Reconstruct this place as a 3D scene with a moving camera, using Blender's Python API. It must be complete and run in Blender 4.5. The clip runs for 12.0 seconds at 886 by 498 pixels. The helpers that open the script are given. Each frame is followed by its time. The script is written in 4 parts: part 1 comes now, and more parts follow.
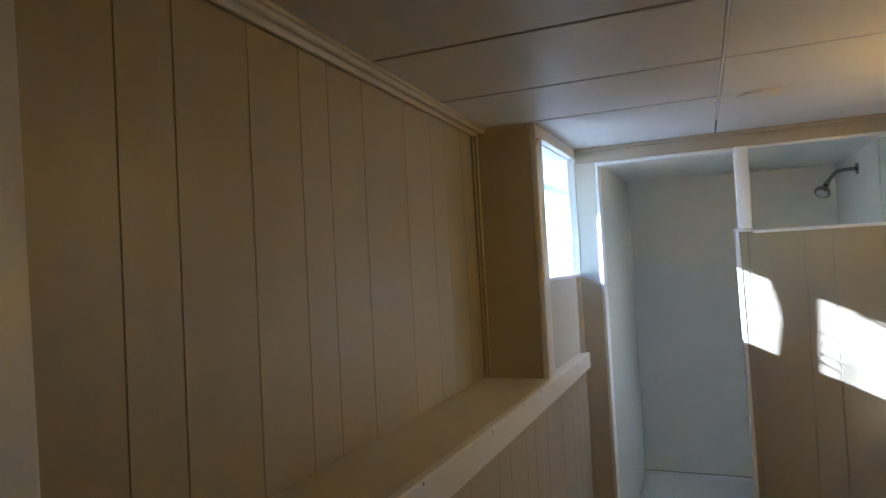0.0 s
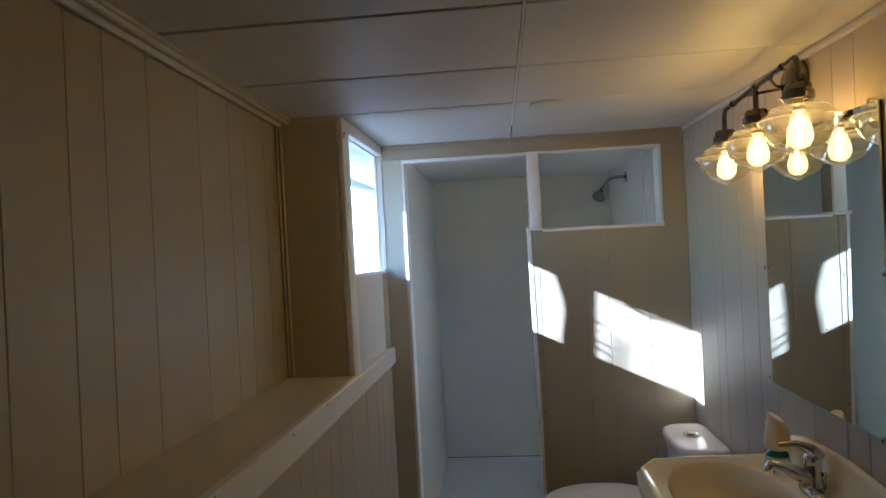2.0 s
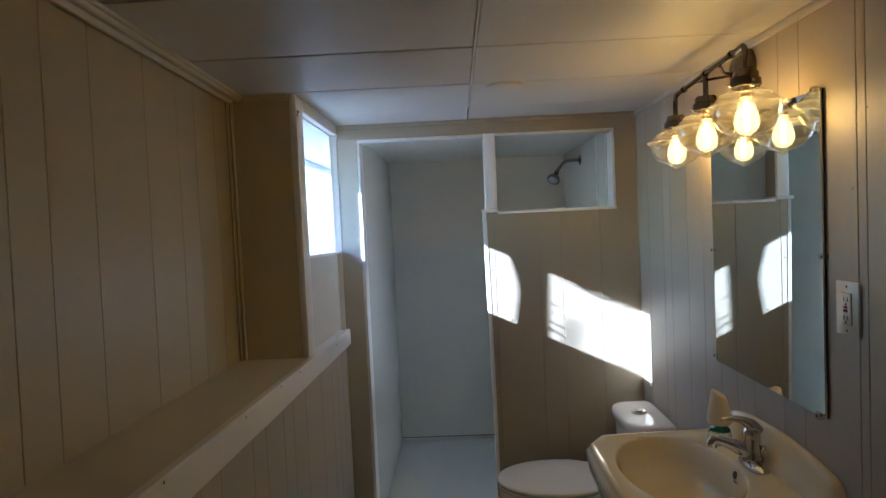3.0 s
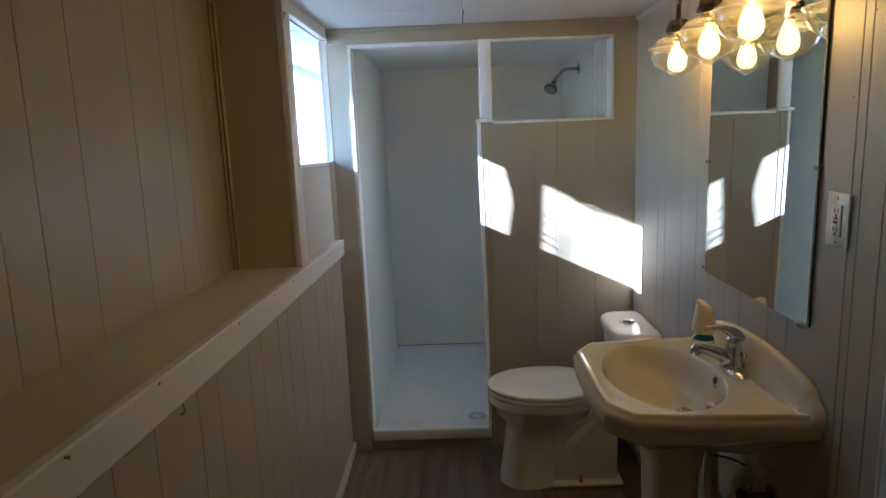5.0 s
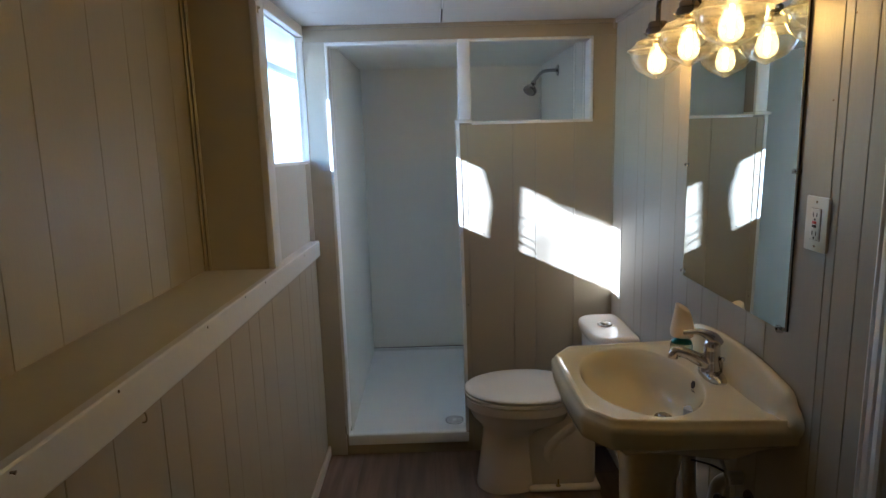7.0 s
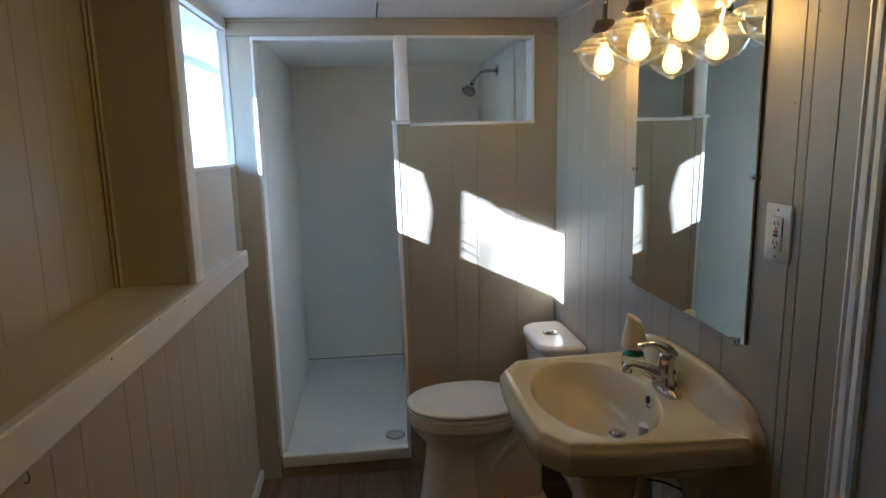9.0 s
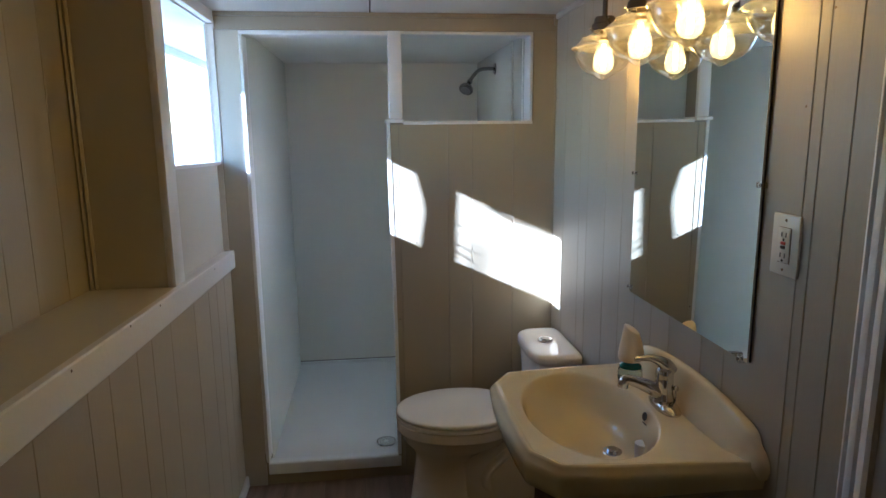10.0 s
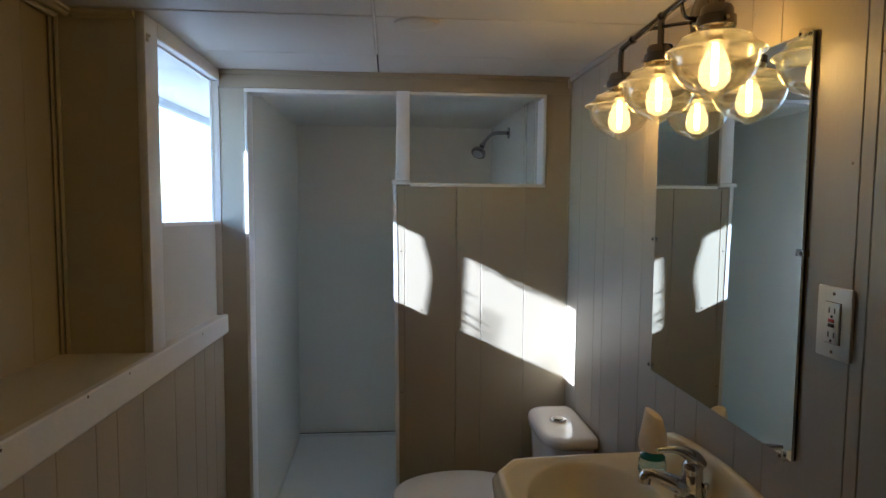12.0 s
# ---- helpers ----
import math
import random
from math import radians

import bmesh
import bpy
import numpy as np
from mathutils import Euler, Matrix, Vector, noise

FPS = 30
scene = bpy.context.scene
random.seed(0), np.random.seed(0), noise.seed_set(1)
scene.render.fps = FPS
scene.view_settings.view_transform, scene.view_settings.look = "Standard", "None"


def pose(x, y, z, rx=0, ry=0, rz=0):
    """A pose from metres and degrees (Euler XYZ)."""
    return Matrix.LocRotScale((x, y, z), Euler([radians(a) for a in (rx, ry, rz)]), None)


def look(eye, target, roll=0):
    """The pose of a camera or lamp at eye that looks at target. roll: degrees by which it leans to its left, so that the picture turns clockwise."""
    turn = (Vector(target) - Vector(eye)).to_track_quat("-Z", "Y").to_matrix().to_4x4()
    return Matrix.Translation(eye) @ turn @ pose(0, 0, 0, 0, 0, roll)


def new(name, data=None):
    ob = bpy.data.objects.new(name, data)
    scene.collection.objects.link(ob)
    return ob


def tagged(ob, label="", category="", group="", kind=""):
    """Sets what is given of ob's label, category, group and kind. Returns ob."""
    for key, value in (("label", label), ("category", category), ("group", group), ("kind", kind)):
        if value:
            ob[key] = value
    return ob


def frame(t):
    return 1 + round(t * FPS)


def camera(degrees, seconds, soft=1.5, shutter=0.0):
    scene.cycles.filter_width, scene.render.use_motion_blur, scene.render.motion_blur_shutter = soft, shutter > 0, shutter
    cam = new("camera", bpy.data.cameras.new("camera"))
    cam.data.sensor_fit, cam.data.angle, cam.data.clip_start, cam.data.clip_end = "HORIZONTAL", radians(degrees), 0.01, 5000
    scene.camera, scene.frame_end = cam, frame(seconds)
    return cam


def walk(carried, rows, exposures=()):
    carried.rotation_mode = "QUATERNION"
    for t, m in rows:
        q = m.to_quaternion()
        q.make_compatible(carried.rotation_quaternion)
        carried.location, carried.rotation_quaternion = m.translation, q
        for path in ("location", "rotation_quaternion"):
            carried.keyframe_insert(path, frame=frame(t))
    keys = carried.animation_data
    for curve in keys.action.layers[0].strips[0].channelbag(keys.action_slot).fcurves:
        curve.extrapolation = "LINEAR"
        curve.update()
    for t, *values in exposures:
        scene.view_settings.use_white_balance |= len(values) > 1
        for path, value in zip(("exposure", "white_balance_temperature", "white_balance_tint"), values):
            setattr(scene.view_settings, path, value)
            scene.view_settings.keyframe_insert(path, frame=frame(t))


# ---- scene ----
cam = camera(70.2, 12.0)
PATH = [
    (0, (0.539, -2.978, 1.575), (-0.224, -1.13, 1.593), -3.4),
    (0.3, (0.539, -2.986, 1.574), (-0.180, -1.115, 1.589), -3.3),
    (0.5, (0.539, -2.991, 1.573), (-0.008, -1.067, 1.58), -2.9),
    (1, (0.54, -2.98, 1.569), (0.217, -1.007, 1.563), -2.9),
    (1.5, (0.541, -2.964, 1.569), (0.301, -0.978, 1.553), -2.7),
    (2, (0.542, -2.945, 1.57), (0.359, -0.954, 1.545), -3.0),
    (2.5, (0.543, -2.937, 1.568), (0.446, -0.94, 1.549), -2.5),
    (3, (0.543, -2.942, 1.569), (0.496, -0.944, 1.479), -2.6),
    (3.1, (0.543, -2.942, 1.569), (0.495, -0.948, 1.365), -2.6),
    (3.2, (0.543, -2.941, 1.569), (0.49, -0.96, 1.276), -2.6),
    (3.3, (0.543, -2.940, 1.569), (0.485, -0.97, 1.215), -2.65),
    (3.4, (0.543, -2.940, 1.568), (0.482, -0.975, 1.193), -2.7),
    (3.5, (0.543, -2.939, 1.568), (0.48, -0.976, 1.189), -2.7),
    (5.5, (0.561, -2.931, 1.554), (0.529, -0.963, 1.196), -1.9),
    (6, (0.565, -2.927, 1.552), (0.542, -0.96, 1.195), -1.3),
    (6.5, (0.563, -2.921, 1.553), (0.568, -0.953, 1.194), -1.4),
    (8.3, (0.556, -2.783, 1.552), (0.652, -0.822, 1.189), -2.6),
    (8.5, (0.555, -2.768, 1.552), (0.689, -0.806, 1.189), -2.7),
    (9, (0.553, -2.754, 1.557), (0.777, -0.8, 1.194), -1.3),
    (9.5, (0.55, -2.719, 1.562), (0.786, -0.768, 1.195), -1.8),
    (10, (0.593, -2.673, 1.561), (0.816, -0.72, 1.193), -0.6),
    (10.5, (0.622, -2.597, 1.553), (0.812, -0.641, 1.182), -0.1),
    (10.6, (0.624, -2.594, 1.553), (0.813, -0.632, 1.2), -0.1),
    (10.8, (0.628, -2.592, 1.553), (0.815, -0.613, 1.333), -0.1),
    (11, (0.63, -2.59, 1.552), (0.816, -0.604, 1.408), -0.1),
    (11.5, (0.632, -2.578, 1.553), (0.811, -0.591, 1.406), -0.1),
    (12, (0.654, -2.529, 1.536), (0.824, -0.542, 1.38), 0.4),
]
EXPOSURES = [(0.0, 3.87, 5060, 10), (1.0, 3.76, 4990, 10), (2.5, 3.36, 4950, 10), (3.7, 3.6, 5000, 10), (6.0, 3.7, 4980, 10), (10.5, 3.7, 4960, 10), (11.0, 3.37, 5040, 10), (12.0, 3.1, 5180, 10)]
walk(cam, [(t, look(eye, target, roll)) for t, eye, target, roll in PATH], EXPOSURES)
SUN, SKY, BULB = 4.5, 0.15, 13.0

# ---- light ----
SUN_DIR = Vector((1.0, 0.340, -0.476)).normalized()
world = bpy.data.worlds.new("world")
scene.world = world
world.use_nodes = True
wn = world.node_tree.nodes
sky = wn.new("ShaderNodeTexSky")
sky.sky_type, sky.sun_disc = "NISHITA", False
sky.sun_elevation = radians(24.1)
sky.ozone_density, sky.dust_density, sky.air_density = 4.0, 0.0, 1.2
sky.sun_rotation = math.atan2(-SUN_DIR.x, -SUN_DIR.y)
world.node_tree.links.new(sky.outputs[0], wn["Background"].inputs[0])
wn["Background"].inputs[1].default_value = SKY
sun = new("sun", bpy.data.lights.new("sun", "SUN"))
sun.data.energy, sun.data.angle, sun.data.color = SUN, radians(0.5), (0.91, 0.93, 1.05)
sun.matrix_world = Matrix.Translation((-4, -2, 4)) @ SUN_DIR.to_track_quat("-Z", "Y").to_matrix().to_4x4()


# ---- materials ----
def material(name, color, rough=0.5, metal=0.0, vary=0.06, grain=0.0, grain_scale=60.0, bump=0.0, bump_scale=120.0,
             coat=0.0, stain=None, per_object=0.0, stretch=(1, 1, 1), stain_scale=2.3):
    """Principled surface with large uneven tone, fine grain and fine relief."""
    m = bpy.data.materials.new(name)
    m.use_nodes = True
    nt = m.node_tree
    n, l = nt.nodes, nt.links
    b = n["Principled BSDF"]
    b.inputs["Roughness"].default_value = rough
    b.inputs["Metallic"].default_value = metal
    b.inputs["Coat Weight"].default_value = coat
    b.inputs["Coat Roughness"].default_value = 0.08
    tc = n.new("ShaderNodeTexCoord")
    mp = n.new("ShaderNodeMapping")
    mp.inputs["Scale"].default_value = stretch
    l.new(tc.outputs["Object"], mp.inputs["Vector"])
    big = n.new("ShaderNodeTexNoise")
    big.inputs["Scale"].default_value, big.inputs["Detail"].default_value = stain_scale, 4
    l.new(mp.outputs[0], big.inputs["Vector"])
    mix = n.new("ShaderNodeMixRGB")
    mix.inputs[1].default_value = (*[c * (1 - vary) for c in color], 1)
    mix.inputs[2].default_value = (*(stain or [min(1, c * (1 + vary)) for c in color]), 1)
    l.new(big.outputs[0], mix.inputs[0])
    out = mix.outputs[0]
    fine = n.new("ShaderNodeTexNoise")
    fine.inputs["Scale"].default_value, fine.inputs["Detail"].default_value = grain_scale, 6
    l.new(mp.outputs[0], fine.inputs["Vector"])
    if grain:
        mul = n.new("ShaderNodeMixRGB")
        mul.blend_type, mul.inputs[0].default_value = "MULTIPLY", grain
        l.new(out, mul.inputs[1])
        ramp = n.new("ShaderNodeValToRGB")
        ramp.color_ramp.elements[0].position, ramp.color_ramp.elements[1].position = 0.3, 0.7
        ramp.color_ramp.elements[0].color = (0.35, 0.33, 0.3, 1)
        l.new(fine.outputs[0], ramp.inputs[0])
        l.new(ramp.outputs[0], mul.inputs[2])
        out = mul.outputs[0]
    if per_object:
        info = n.new("ShaderNodeObjectInfo")
        mr = n.new("ShaderNodeMapRange")
        mr.inputs["To Min"].default_value, mr.inputs["To Max"].default_value = 1 - per_object, 1 + per_object
        l.new(info.outputs["Random"], mr.inputs["Value"])
        hsv = n.new("ShaderNodeHueSaturation")
        l.new(mr.outputs[0], hsv.inputs["Value"])
        l.new(out, hsv.inputs["Color"])
        out = hsv.outputs[0]
    l.new(out, b.inputs["Base Color"])
    rr = n.new("ShaderNodeMapRange")
    rr.inputs["To Min"].default_value, rr.inputs["To Max"].default_value = max(0.02, rough * 0.85), min(1, rough * 1.15)
    l.new(fine.outputs[0], rr.inputs["Value"])
    l.new(rr.outputs[0], b.inputs["Roughness"])
    if bump:
        bt = n.new("ShaderNodeTexNoise")
        bt.inputs["Scale"].default_value, bt.inputs["Detail"].default_value = bump_scale, 3
        l.new(mp.outputs[0], bt.inputs["Vector"])
        bp = n.new("ShaderNodeBump")
        bp.inputs["Strength"].default_value, bp.inputs["Distance"].default_value = bump, 0.002
        l.new(bt.outputs[0], bp.inputs["Height"])
        l.new(bp.outputs[0], b.inputs["Normal"])
    return m


PAINT = (0.50, 0.45, 0.36)
# one beige paint; this right-wall copy is darkened to dim the light on it
panel_dim_mat = material("panel_dim", (0.405, 0.342, 0.240), 0.42, vary=0.04, bump=0.13, bump_scale=160, per_object=0.012, stretch=(1, 1, 0.25))
tan_mat = material("end_panel_paint", (0.36, 0.303, 0.205), 0.40, vary=0.04, bump=0.13, bump_scale=160, per_object=0.012, stretch=(1, 1, 0.25))
# lit copies of the beige for the left side, bulb light put into the colour
alcove_lit_mat = material("alcove_panel_lit", (0.435, 0.37, 0.23), 0.42, vary=0.05, bump=0.13, bump_scale=160, per_object=0.012, stretch=(1, 1, 0.25))
lower_lit_mat = material("lower_panel_lit", (0.44, 0.375, 0.27), 0.42, vary=0.05, bump=0.13, bump_scale=160, per_object=0.012, stretch=(1, 1, 0.25))
end_lit_mat = material("alcove_end_lit", (0.54, 0.475, 0.33), 0.40, vary=0.05, bump=0.25, bump_scale=60)
plain_mat = material("wall_paint", PAINT, 0.45, vary=0.05, bump=0.4, bump_scale=60)
groove_mat = material("groove_paint", (0.30, 0.26, 0.195), 0.7)
# panel paint lightened and yellowed: the bulbs' glow on ledge and crown put into colour
shelf_lit_mat = material("ledge_lit", (0.63, 0.565, 0.40), 0.4, vary=0.06, bump=0.5, bump_scale=30)
white_mat = material("white_trim_paint", (0.78, 0.76, 0.72), 0.35, vary=0.04, bump=0.4, bump_scale=50)
ceiling_mat = material("ceiling_tile", (0.62, 0.59, 0.54), 0.5, vary=0.03, bump=0.25, bump_scale=220)
gap_mat = material("seam_dark", (0.10, 0.085, 0.07), 0.8)
surround_mat = material("shower_surround", (0.86, 0.855, 0.77), 0.25, vary=0.03, bump=0.15, bump_scale=25)
shower_paint = material("shower_paint", (0.82, 0.805, 0.73), 0.5, vary=0.04, bump=0.4, bump_scale=50)
pan_mat = material("shower_pan", (0.84, 0.86, 0.84), 0.22, vary=0.03, bump=0.3, bump_scale=200)
china_mat = material("bone_china", (0.67, 0.582, 0.378), 0.035, vary=0.02)
toilet_mat = material("toilet_china", (0.82, 0.745, 0.63), 0.06, vary=0.02)
seat_mat = material("toilet_seat_plastic", (0.75, 0.72, 0.66), 0.22, vary=0.02)
chrome_mat = material("chrome", (0.64, 0.64, 0.66), 0.07, 1.0, vary=0.03)
dark_chrome = material("aged_chrome", (0.36, 0.36, 0.37), 0.10, 1.0, vary=0.1)
nickel_mat = material("brushed_nickel", (0.19, 0.165, 0.145), 0.10, 1.0, vary=0.05)
dark_mat = material("dark_rubber", (0.02, 0.02, 0.02), 0.6)
brass_mat = material("brass", (0.35, 0.24, 0.1), 0.35, 1.0, vary=0.15)
plate_mat = material("ivory_plastic", (0.68, 0.62, 0.48), 0.3, vary=0.02)
slot_mat = material("slot_dark", (0.05, 0.035, 0.02), 0.6)
outline_mat = material("plastic_gap_brown", (0.22, 0.14, 0.06), 0.6)
button_red = material("red_button", (0.5, 0.06, 0.03), 0.4)
cone_mat = material("cream_plastic", (0.82, 0.67, 0.43), 0.4, vary=0.04)
gel_mat = material("green_gel", (0.02, 0.17, 0.13), 0.15, vary=0.2)
pipe_mat = material("pale_pipe_plastic", (0.62, 0.60, 0.56), 0.35, vary=0.08)
hose_mat = material("braided_hose", (0.45, 0.44, 0.42), 0.35, 0.7, vary=0.2, grain=0.3, grain_scale=400)
floor_mat = material("floor_plank", (0.235, 0.158, 0.125), 0.38, vary=0.35, grain=0.75, grain_scale=26, bump=0.3, bump_scale=90,
                     per_object=0.3, stretch=(1, 0.09, 1), stain_scale=7)
floor_base = material("floor_seam", (0.03, 0.022, 0.018), 0.7)
ground_mat = material("gravel_ground", (0.385, 0.375, 0.34), 0.9, vary=0.15, grain=0.3, grain_scale=40, bump=0.8, bump_scale=40)
siding_mat = material("outside_board", (0.72, 0.74, 0.73), 0.5, vary=0.06)
# darker copy of the siding: shade on the beam's inner face put into colour
beam_shade_mat = material("outside_beam_shade", (0.34, 0.38, 0.42), 0.5, vary=0.08)
sill_wall_mat = material("window_wall_paint", (0.62, 0.59, 0.51), 0.4, vary=0.04, bump=0.4, bump_scale=60)
# tan lightened for the strip by the window: daylight put into its colour
strip_lit_mat = material("corner_strip_lit", (0.50, 0.46, 0.375), 0.35, vary=0.05, bump=0.3, bump_scale=90)
wood_mat = material("outside_post_wood", (0.3, 0.26, 0.2), 0.7, vary=0.2, grain=0.5)
rust_mat = material("painted_nail", (0.30, 0.235, 0.16), 0.5, vary=0.3)
nail_mat = material("nail_head", (0.12, 0.09, 0.06), 0.5, 0.6)


def simple(name, color, rough, transmission=0.0, ior=1.45, metal=0.0, emission=None, strength=0.0):
    m = bpy.data.materials.new(name)
    m.use_nodes = True
    b = m.node_tree.nodes["Principled BSDF"]
    b.inputs["Base Color"].default_value = (*color, 1)
    b.inputs["Roughness"].default_value, b.inputs["Metallic"].default_value = rough, metal
    b.inputs["Transmission Weight"].default_value, b.inputs["IOR"].default_value = transmission, ior
    if emission:
        b.inputs["Emission Color"].default_value = (*emission, 1)
        b.inputs["Emission Strength"].default_value = strength
    return m


mirror_mat = simple("mirror_silver", (0.80, 0.86, 0.85), 0.01, metal=1.0)
def thin_glass(name, tint, base, edge, power=5.0, rough=0.02, lit=0.0, veil=0.0):
    """A thin sheet: clear straight through, mirror-like where it is seen edge-on."""
    m = bpy.data.materials.new(name)
    m.use_nodes = True
    n, l = m.node_tree.nodes, m.node_tree.links
    n.remove(n["Principled BSDF"])
    clear, shine, facing, mixer = n.new("ShaderNodeBsdfTransparent"), n.new("ShaderNodeBsdfGlossy"), n.new("ShaderNodeLayerWeight"), n.new("ShaderNodeMixShader")
    steep, scaled = n.new("ShaderNodeMath"), n.new("ShaderNodeMath")
    clear.inputs["Color"].default_value = (*tint, 1)
    shine.inputs["Roughness"].default_value = rough
    facing.inputs["Blend"].default_value = 0.5
    steep.operation, scaled.operation = "POWER", "MULTIPLY_ADD"
    steep.inputs[1].default_value = power
    scaled.inputs[1].default_value, scaled.inputs[2].default_value = edge, base
    l.new(facing.outputs["Facing"], steep.inputs[0])
    l.new(steep.outputs[0], scaled.inputs[0])
    l.new(scaled.outputs[0], mixer.inputs[0])
    l.new(clear.outputs[0], mixer.inputs[1])
    l.new(shine.outputs[0], mixer.inputs[2])
    out = mixer
    # translucent share that catches nearby light and whitens the clear sheet
    if veil:
        veil_scatter, out = n.new("ShaderNodeBsdfTranslucent"), n.new("ShaderNodeMixShader")
        out.inputs[0].default_value = veil
        l.new(mixer.outputs[0], out.inputs[1])
        l.new(veil_scatter.outputs[0], out.inputs[2])
    if lit:
        warm, out = n.new("ShaderNodeEmission"), n.new("ShaderNodeAddShader")
        warm.inputs["Color"].default_value = (1.0, 0.60, 0.18, 1)
        warm.inputs["Strength"].default_value = lit
        l.new(mixer.outputs[0], out.inputs[0])
        l.new(warm.outputs[0], out.inputs[1])
    l.new(out.outputs[0], n["Material Output"].inputs["Surface"])
    return m


pane_mat = thin_glass("window_glass", (0.97, 0.98, 0.98), 0.04, 0.5)
# globes and beads: the translucent share imitates the bulbs' bloom, the glass is clean
globe_mat = thin_glass("globe_glass", (0.992, 0.985, 0.97), 0.045, 0.8, 2.6, 0.02, veil=0.006)
clip_mat = thin_glass("clip_plastic", (0.96, 0.97, 0.97), 0.16, 0.6, 1.5, 0.1, veil=0.06)
cup_mat = simple("clear_cup", (0.75, 0.95, 0.9), 0.08, 0.9, 1.4)
rim_mat = thin_glass("globe_rim", (1.0, 0.99, 0.97), 0.20, 0.6, 1.5, 0.08, veil=0.10)
# clear bulb glass given emission of its own to imitate bloom round the filament
envelope_mat = thin_glass("bulb_envelope", (1.0, 0.92, 0.75), 0.06, 0.5, 2.0, 0.05, BULB * 0.013)
bulb_mat = simple("glowing_bulb", (1, 0.8, 0.5), 0.3, emission=(1.0, 0.545, 0.118), strength=BULB)


# ---- mesh helpers ----
def box(bm, x0, x1, y0, y1, z0, z1, bevel=0.0):
    """A box between two corners, its edges rounded by bevel."""
    r = bmesh.ops.create_cube(bm, size=1.0)
    for v in r["verts"]:
        v.co = Vector((x0 + (v.co.x + 0.5) * (x1 - x0), y0 + (v.co.y + 0.5) * (y1 - y0), z0 + (v.co.z + 0.5) * (z1 - z0)))
    if bevel:
        edges = list({e for v in r["verts"] for e in v.link_edges})
        bmesh.ops.bevel(bm, geom=edges, offset=bevel, segments=2, affect="EDGES", profile=0.5)


def finish(bm, name, mat, smooth=False, angle=35):
    bmesh.ops.recalc_face_normals(bm, faces=bm.faces)
    me = bpy.data.meshes.new(name)
    bm.to_mesh(me)
    bm.free()
    for m in (mat if isinstance(mat, (list, tuple)) else [mat]):
        me.materials.append(m)
    if smooth:
        me.shade_smooth()
        me.set_sharp_from_angle(angle=radians(angle))
    return me


def part(name, bm, mat, parent=None, label="", smooth=True, angle=35):
    ob = new(name, finish(bm, name, mat, smooth, angle))
    if parent is not None:
        ob.parent = parent
    return tagged(ob, label)


def thing(name, label, category, at=(0, 0, 0), group=""):
    """An empty that carries a thing; parts are given in world metres and shifted by settle()."""
    ob = new(name)
    ob.empty_display_size = 0.1
    ob.location = at
    return tagged(ob, label, category, group)


def settle(root):
    """Keeps parts where they were drawn in world metres under a root that stands at its base."""
    off = Matrix.Translation(-root.location)
    for o in root.children:
        o.matrix_parent_inverse = off


def structure(name, boxes, mat, bevel=0.0, label="", parent=None):
    bm = bmesh.new()
    for b in boxes:
        box(bm, *b, bevel=bevel)
    ob = new(name, finish(bm, name, mat, bool(bevel)))
    if parent is not None:
        ob.parent = parent
        return tagged(ob, label)
    return tagged(ob, label, kind="structure")


def boxpart(name, dims, mat, parent, bevel=0.0, label=""):
    bm = bmesh.new()
    box(bm, *dims, bevel=bevel)
    return part(name, bm, mat, parent, label)


def loft(bm, rings, cap0=True, cap1=True):
    """Joins closed rings of equally many points by quads."""
    rows = [[bm.verts.new(p) for p in ring] for ring in rings]
    n = len(rows[0])
    for a, b in zip(rows, rows[1:]):
        for i in range(n):
            bm.faces.new((a[i], a[(i + 1) % n], b[(i + 1) % n], b[i]))
    if cap0:
        bm.faces.new(rows[0])
    if cap1:
        bm.faces.new(rows[-1])


def lathe(bm, cx, cy, profile, n=32, cap0=True, cap1=True):
    """Turns (radius, z) pairs round a vertical axis."""
    loft(bm, [[(cx + r * math.cos(2 * math.pi * i / n), cy + r * math.sin(2 * math.pi * i / n), z) for i in range(n)]
              for r, z in profile], cap0, cap1)


def tube(bm, points, radius, n=12, smooth_steps=4):
    """A round tube along a line of points, rounded at its bends; radius may be a list, one for each point."""
    pts = [Vector(p) for p in points]
    rad = list(radius) if isinstance(radius, (list, tuple)) else [radius] * len(pts)
    if smooth_steps and len(pts) > 2:
        out, ro = [], []
        for i in range(len(pts) - 1):
            p0, p1, p2, p3 = pts[max(i - 1, 0)], pts[i], pts[i + 1], pts[min(i + 2, len(pts) - 1)]
            for k in range(smooth_steps):
                u = k / smooth_steps
                out.append(0.5 * ((2 * p1) + (p2 - p0) * u + (2 * p0 - 5 * p1 + 4 * p2 - p3) * u * u + (3 * p1 - p0 - 3 * p2 + p3) * u ** 3))
                ro.append(rad[i] * (1 - u) + rad[i + 1] * u)
        out.append(pts[-1])
        ro.append(rad[-1])
        pts, rad = out, ro
    side, rings = None, []
    for i, p in enumerate(pts):
        d = (pts[min(i + 1, len(pts) - 1)] - pts[max(i - 1, 0)]).normalized()
        if side is None:
            side = d.orthogonal().normalized()
        side = (side - d * side.dot(d)).normalized()
        up = d.cross(side)
        rings.append([p + (side * math.cos(2 * math.pi * k / n) + up * math.sin(2 * math.pi * k / n)) * rad[i] for k in range(n)])
    loft(bm, rings)


